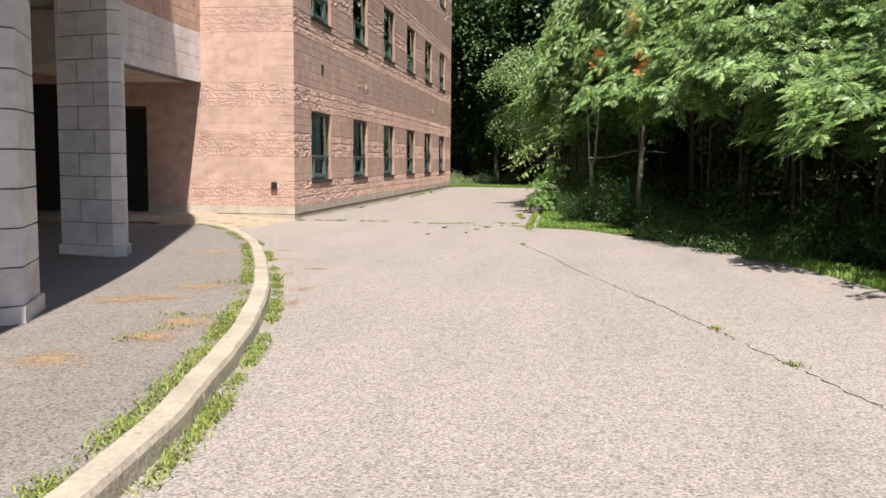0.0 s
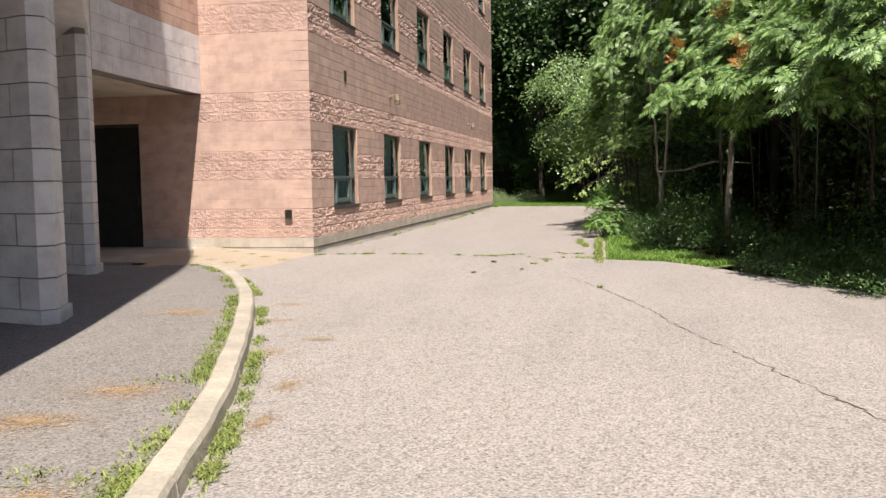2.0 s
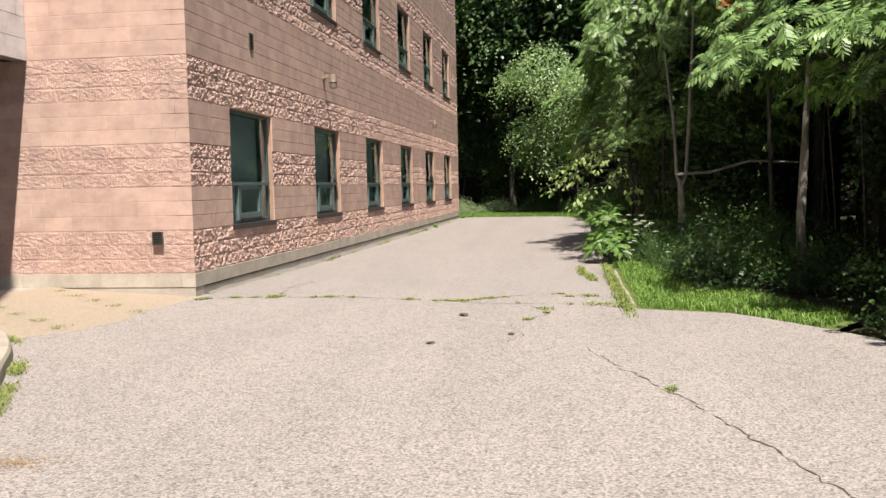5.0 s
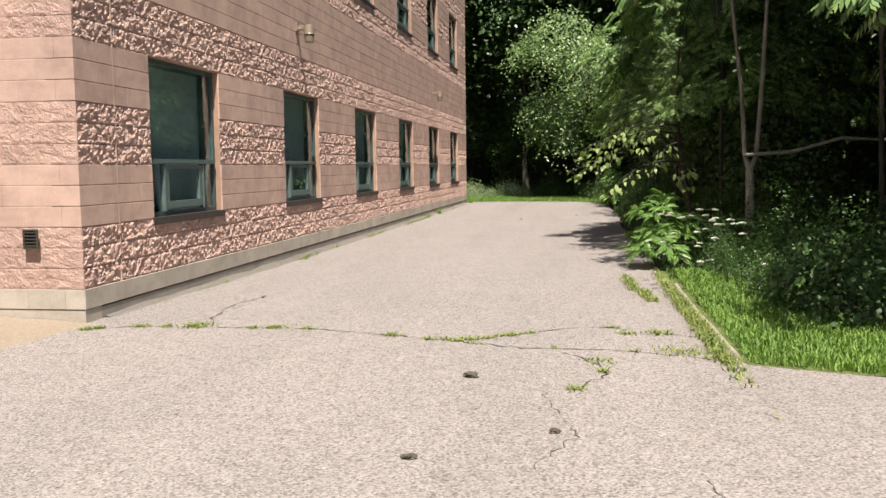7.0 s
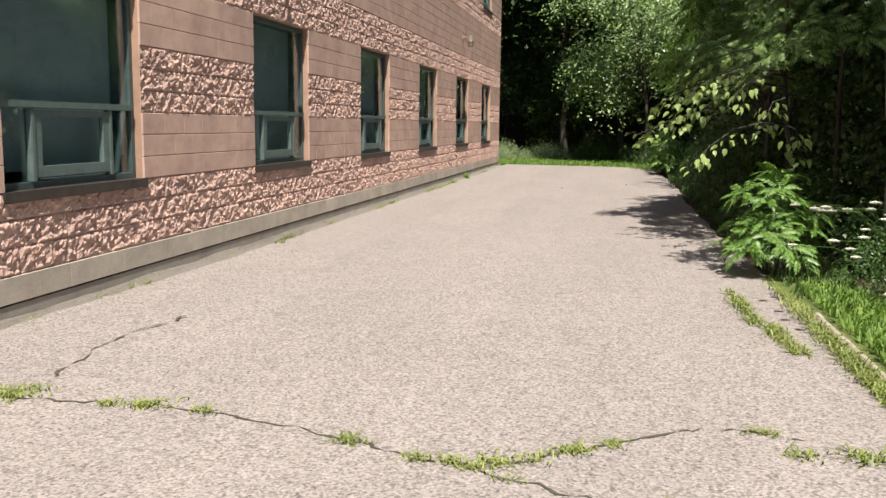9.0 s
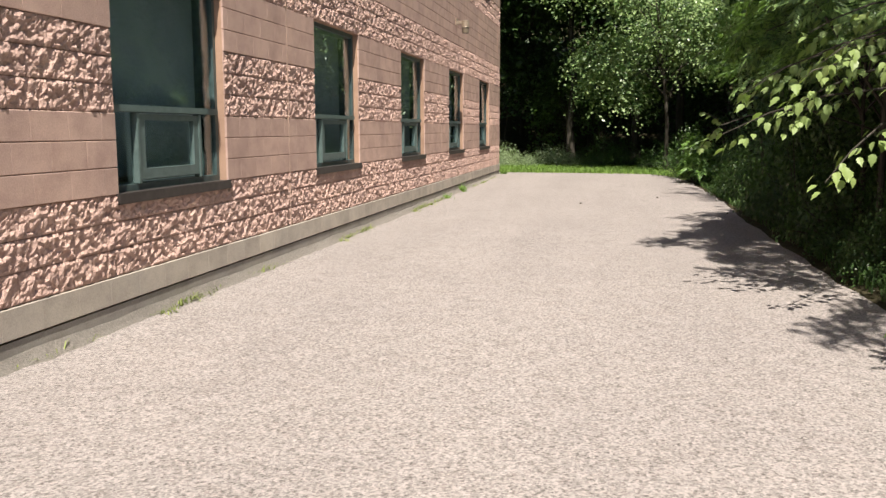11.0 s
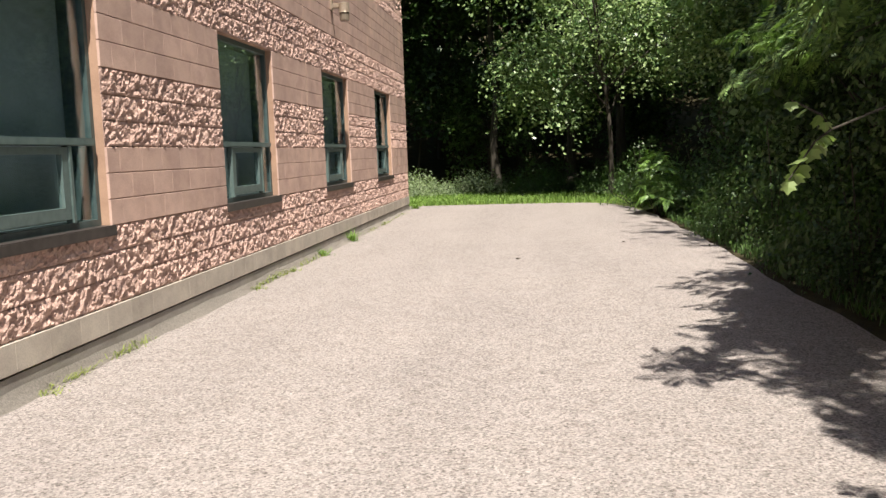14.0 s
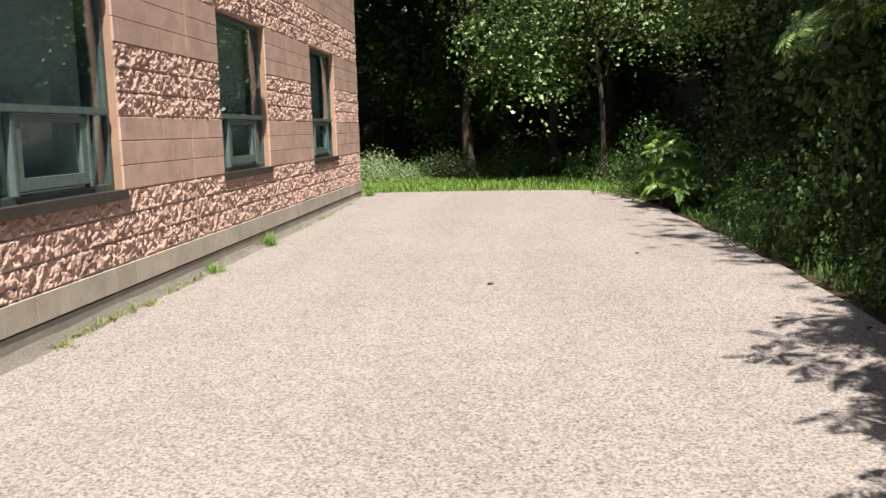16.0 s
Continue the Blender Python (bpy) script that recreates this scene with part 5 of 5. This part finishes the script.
def pointed_leaf():
    """A toothed, pointed leaf of unit length, folded along its rib and bent at the tip."""
    out = [(0.0, 0.0), (0.22, 0.06), (0.40, 0.24), (0.33, 0.36), (0.38, 0.52), (0.20, 0.68), (0.10, 0.84), (0.0, 1.0)]
    rib = [(0.0, y, -0.16 * y * y) for y in (0.0, 0.3, 0.6, 1.0)]
    vs, fs = list(rib), []
    for side in (-1, 1):
        o = len(vs)
        vs += [(side * x, y, 0.10 * x - 0.16 * y * y) for x, y in out[1:-1]]
        ring = [0, o, o + 1, o + 2, o + 3, o + 4, o + 5, 3, 2, 1]
        for quad in ((ring[0], ring[1], ring[2], ring[9]), (ring[9], ring[2], ring[3], ring[8]), (ring[8], ring[3], ring[4], ring[5]), (ring[8], ring[5], ring[6], ring[7])):
            fs.append(quad if side > 0 else quad[::-1])
    return vs, fs


def low_maple(x, y):
    """A young maple whose lower branches reach over the lane."""
    rr = random.Random(31)
    ob = tagged(new("young_maple"), "young maple at the lane with low branches of broad pale leaves", "tree")
    ob.location = (x, y, -0.05)
    stem = [Vector((0.3, 0.1, -0.1)), Vector((0.15, 0.0, 0.8)), Vector((0.0, 0.0, 1.6)), Vector((-0.1, 0.05, 2.6)), Vector((-0.05, 0.1, 3.6))]
    placed("trunk", mesh_of("trunk", *tube(stem, [0.05, 0.042, 0.036, 0.026, 0.012], 8), bark), None, ob)
    leaf = mesh_of("leaf", *pointed_leaf(), low_leaf)
    arms = ((196, 2.00, 1.75, 0.35), (214, 1.90, 2.05, 0.30), (230, 2.1, 1.55, 0.5), (184, 1.75, 2.25, 0.5), (205, 1.65, 1.95, 0.4), (250, 1.7, 1.85, 0.35),
            (222, 1.75, 2.3, 0.35), (176, 1.7, 2.2, 0.4), (238, 1.8, 2.15, 0.3), (200, 1.45, 2.5, 0.3), (268, 1.3, 1.5, 0.3))
    for azimuth, reach, z0, droop in arms:
        a = radians(azimuth)
        d = Vector((math.cos(a), math.sin(a), 0))
        line = [Vector((0, 0, z0)) + d * reach * u + Vector((rr.uniform(-0.05, 0.05), rr.uniform(-0.05, 0.05), 0.34 * u - (0.34 + droop) * u * u)) for u in (0, 0.3, 0.55, 0.8, 1.0)]
        arm = placed("branch", mesh_of("branch", *tube(line, [0.016, 0.012, 0.009, 0.006, 0.003], 6), bark), None, ob)
        for i in range(27):
            u = 0.42 + 0.58 * (i / 26) ** 0.9
            k = min(3, int(u * 4))
            p = line[k].lerp(line[k + 1], u * 4 - k)
            side = rr.choice((-1, 1))
            off = Vector((-d.y, d.x, 0)) * side * rr.uniform(0.01, 0.20) * (1.15 - 0.6 * u) + Vector((0, 0, rr.uniform(-0.16, 0.03)))
            turn = a - math.pi / 2 + side * rr.uniform(0.1, 1.3)
            size = rr.uniform(0.075, 0.13)
            placed("leaf", leaf, Matrix.Translation(p + off) @ Matrix.Rotation(turn, 4, "Z") @ Matrix.Rotation(radians(rr.uniform(-75, -20)), 4, "X") @ Matrix.Rotation(rr.uniform(-0.5, 0.5), 4, "Y") @ Matrix.Diagonal((size * 0.78, size, size, 1)), arm)


low_maple(6.45, 8.55)
leafy_branch("vine", [(6.9, 11.6, 1.3), (5.8, 11.2, 1.62), (5.2, 11.0, 1.58), (4.80, 10.85, 1.44), (4.71, 10.83, 1.38), (4.57, 10.81, 1.18)], 9, 0.105, 1, "trailing vine with pale sunlit lobed leaves over the lane", 0.66)
leafy_branch("vine", [(4.80, 10.85, 1.44), (4.74, 10.83, 1.52), (4.58, 10.80, 1.60)], 4, 0.085, 8, "thin vine shoot with small pale leaves", 0.3)

for x, y, z in ((7.25, 0.4, 3.95), (8.1, -2.1, 3.6), (7.9, -1.2, 4.6)):
    sp = [((x + r.uniform(-0.1, 0.1), y + r.uniform(-0.1, 0.1), z - 0.3 + 0.07 * i), (r.uniform(-1, 1), r.uniform(-1, 1), -1), 0.30) for i in range(7)]
    tagged(new("dead_foliage", crown_mesh("dead_foliage", sp, ROSETTES, rust_leaf, 7)), "rust brown dead leaf cluster in the sumac", "leaves")

# low dark undergrowth that reaches the shaded edge of the lane
for i in range(14):
    y = -2.9 - 0.33 * i
    put((shrub_a, shrub_b)[i % 2], 8.35 + 0.36 * 0.33 * i * 1.15 + 0.3 * math.sin(i * 1.9), y, i * 47, 0.55, 0.45)

# flush kerb at the grass corner
line = smooth_line([(5.95, -0.9), (5.92, 0.5), (5.90, 1.8), (5.90, 3.2)], 0.45)
side_kerb = tagged(new("side_kerb"), "low worn concrete kerb edging the grass corner", "kerb", "", "structure")
for i in range(0, len(line) - 1, 3):
    if len(line[i:i + 4]) > 1:
        placed("kerb_stone", mesh_of("kerb_stone", *kerb_part(line[i:i + 4], 0.085, 0.018), kerb_mat), None, side_kerb)

# dry needles, stains and small litter
def mat_patch(name, x, y, rx, ry, z, mat, label, seed, n=420, h=0.02):
    rr = random.Random(seed)
    sp = []
    for _ in range(n):
        a, q = rr.uniform(0, 6.28), abs(rr.gauss(0, 0.5))
        sp.append((x + rx * q * math.cos(a), y + ry * q * math.sin(a), z, rr.uniform(0.5, 1.5)))
    vs, fs = [], []
    for px, py, pz, k in sp:
        a = rr.uniform(0, 6.28)
        d = Vector((math.cos(a), math.sin(a), 0)) * h * k
        w = Vector((-d.y, d.x, 0)).normalized() * 0.0022 * k
        c = Vector((px, py, pz + rr.uniform(0.001, 0.004)))
        o = len(vs)
        vs += [c - d, c - d * 0.2 + w, c + d + Vector((0, 0, 0.003)), c - d * 0.2 - w]
        fs.append((o, o + 1, o + 2, o + 3))
    tagged(new(name, mesh_of(name, vs, fs, mat)), label, "litter", "", "stuff")


for i, (x, y, rx, ry) in enumerate(((2.63, -12.85, 0.5, 0.3), (2.78, -12.05, 0.5, 0.4), (2.36, -13.1, 0.4, 0.3), (3.5, -14.1, 0.35, 0.3), (3.5, -14.75, 0.35, 0.3), (1.5, -8.6, 0.5, 0.3), (3.2, -15.6, 0.4, 0.4))):
    mat_patch("dry_needles", x, y, rx, ry, DRIVE_Z + 0.002, dry_leaf, "orange dry needles strewn on the drive", i, 1700, 0.016)
for i, (x, y, rx, ry) in enumerate(((3.33, -9.56, 0.25, 0.12), (2.52, -8.5, 0.4, 0.2), (2.2, -7.3, 0.35, 0.2), (3.1, -10.2, 0.3, 0.4), (3.7, -11.4, 0.2, 0.4), (3.9, -12.4, 0.15, 0.4))):
    mat_patch("dry_needles", x, y, rx, ry, 0.002, dry_leaf, "dry brown plant litter in the gutter", 20 + i, 500, 0.014)
for i, (x, y) in enumerate(((3.88, -3.58), (4.59, -3.06), (3.97, -1.8), (2.96, 17.7), (4.5, 19.5))):
    rr = random.Random(i)
    s = (0.032, 0.026, 0.045, 0.022, 0.018)[i]
    bm = bmesh.new()
    bmesh.ops.create_icosphere(bm, subdivisions=2, radius=s)
    for v in bm.verts:
        v.co = Vector((v.co.x * 1.3, v.co.y, max(-0.012, v.co.z * 0.5))) * rr.uniform(0.45, 1.35)
    ob = tagged(part("clod", bm, crack_mat), "small dark clod lying on the asphalt", "debris")
    ob.location = (x, y, low(y) + 0.012)
stick("twig", [(4.55, -16.3, 0.012), (4.62, -16.22, 0.016), (4.66, -16.12, 0.014)], [0.008, 0.010, 0.005], bark, "short dark twig lying on the asphalt", "twig", 6)

# ---- blocks of the walls that can be told apart ----
for wall, me, m in LATER:
    placed("block", me, m, wall)
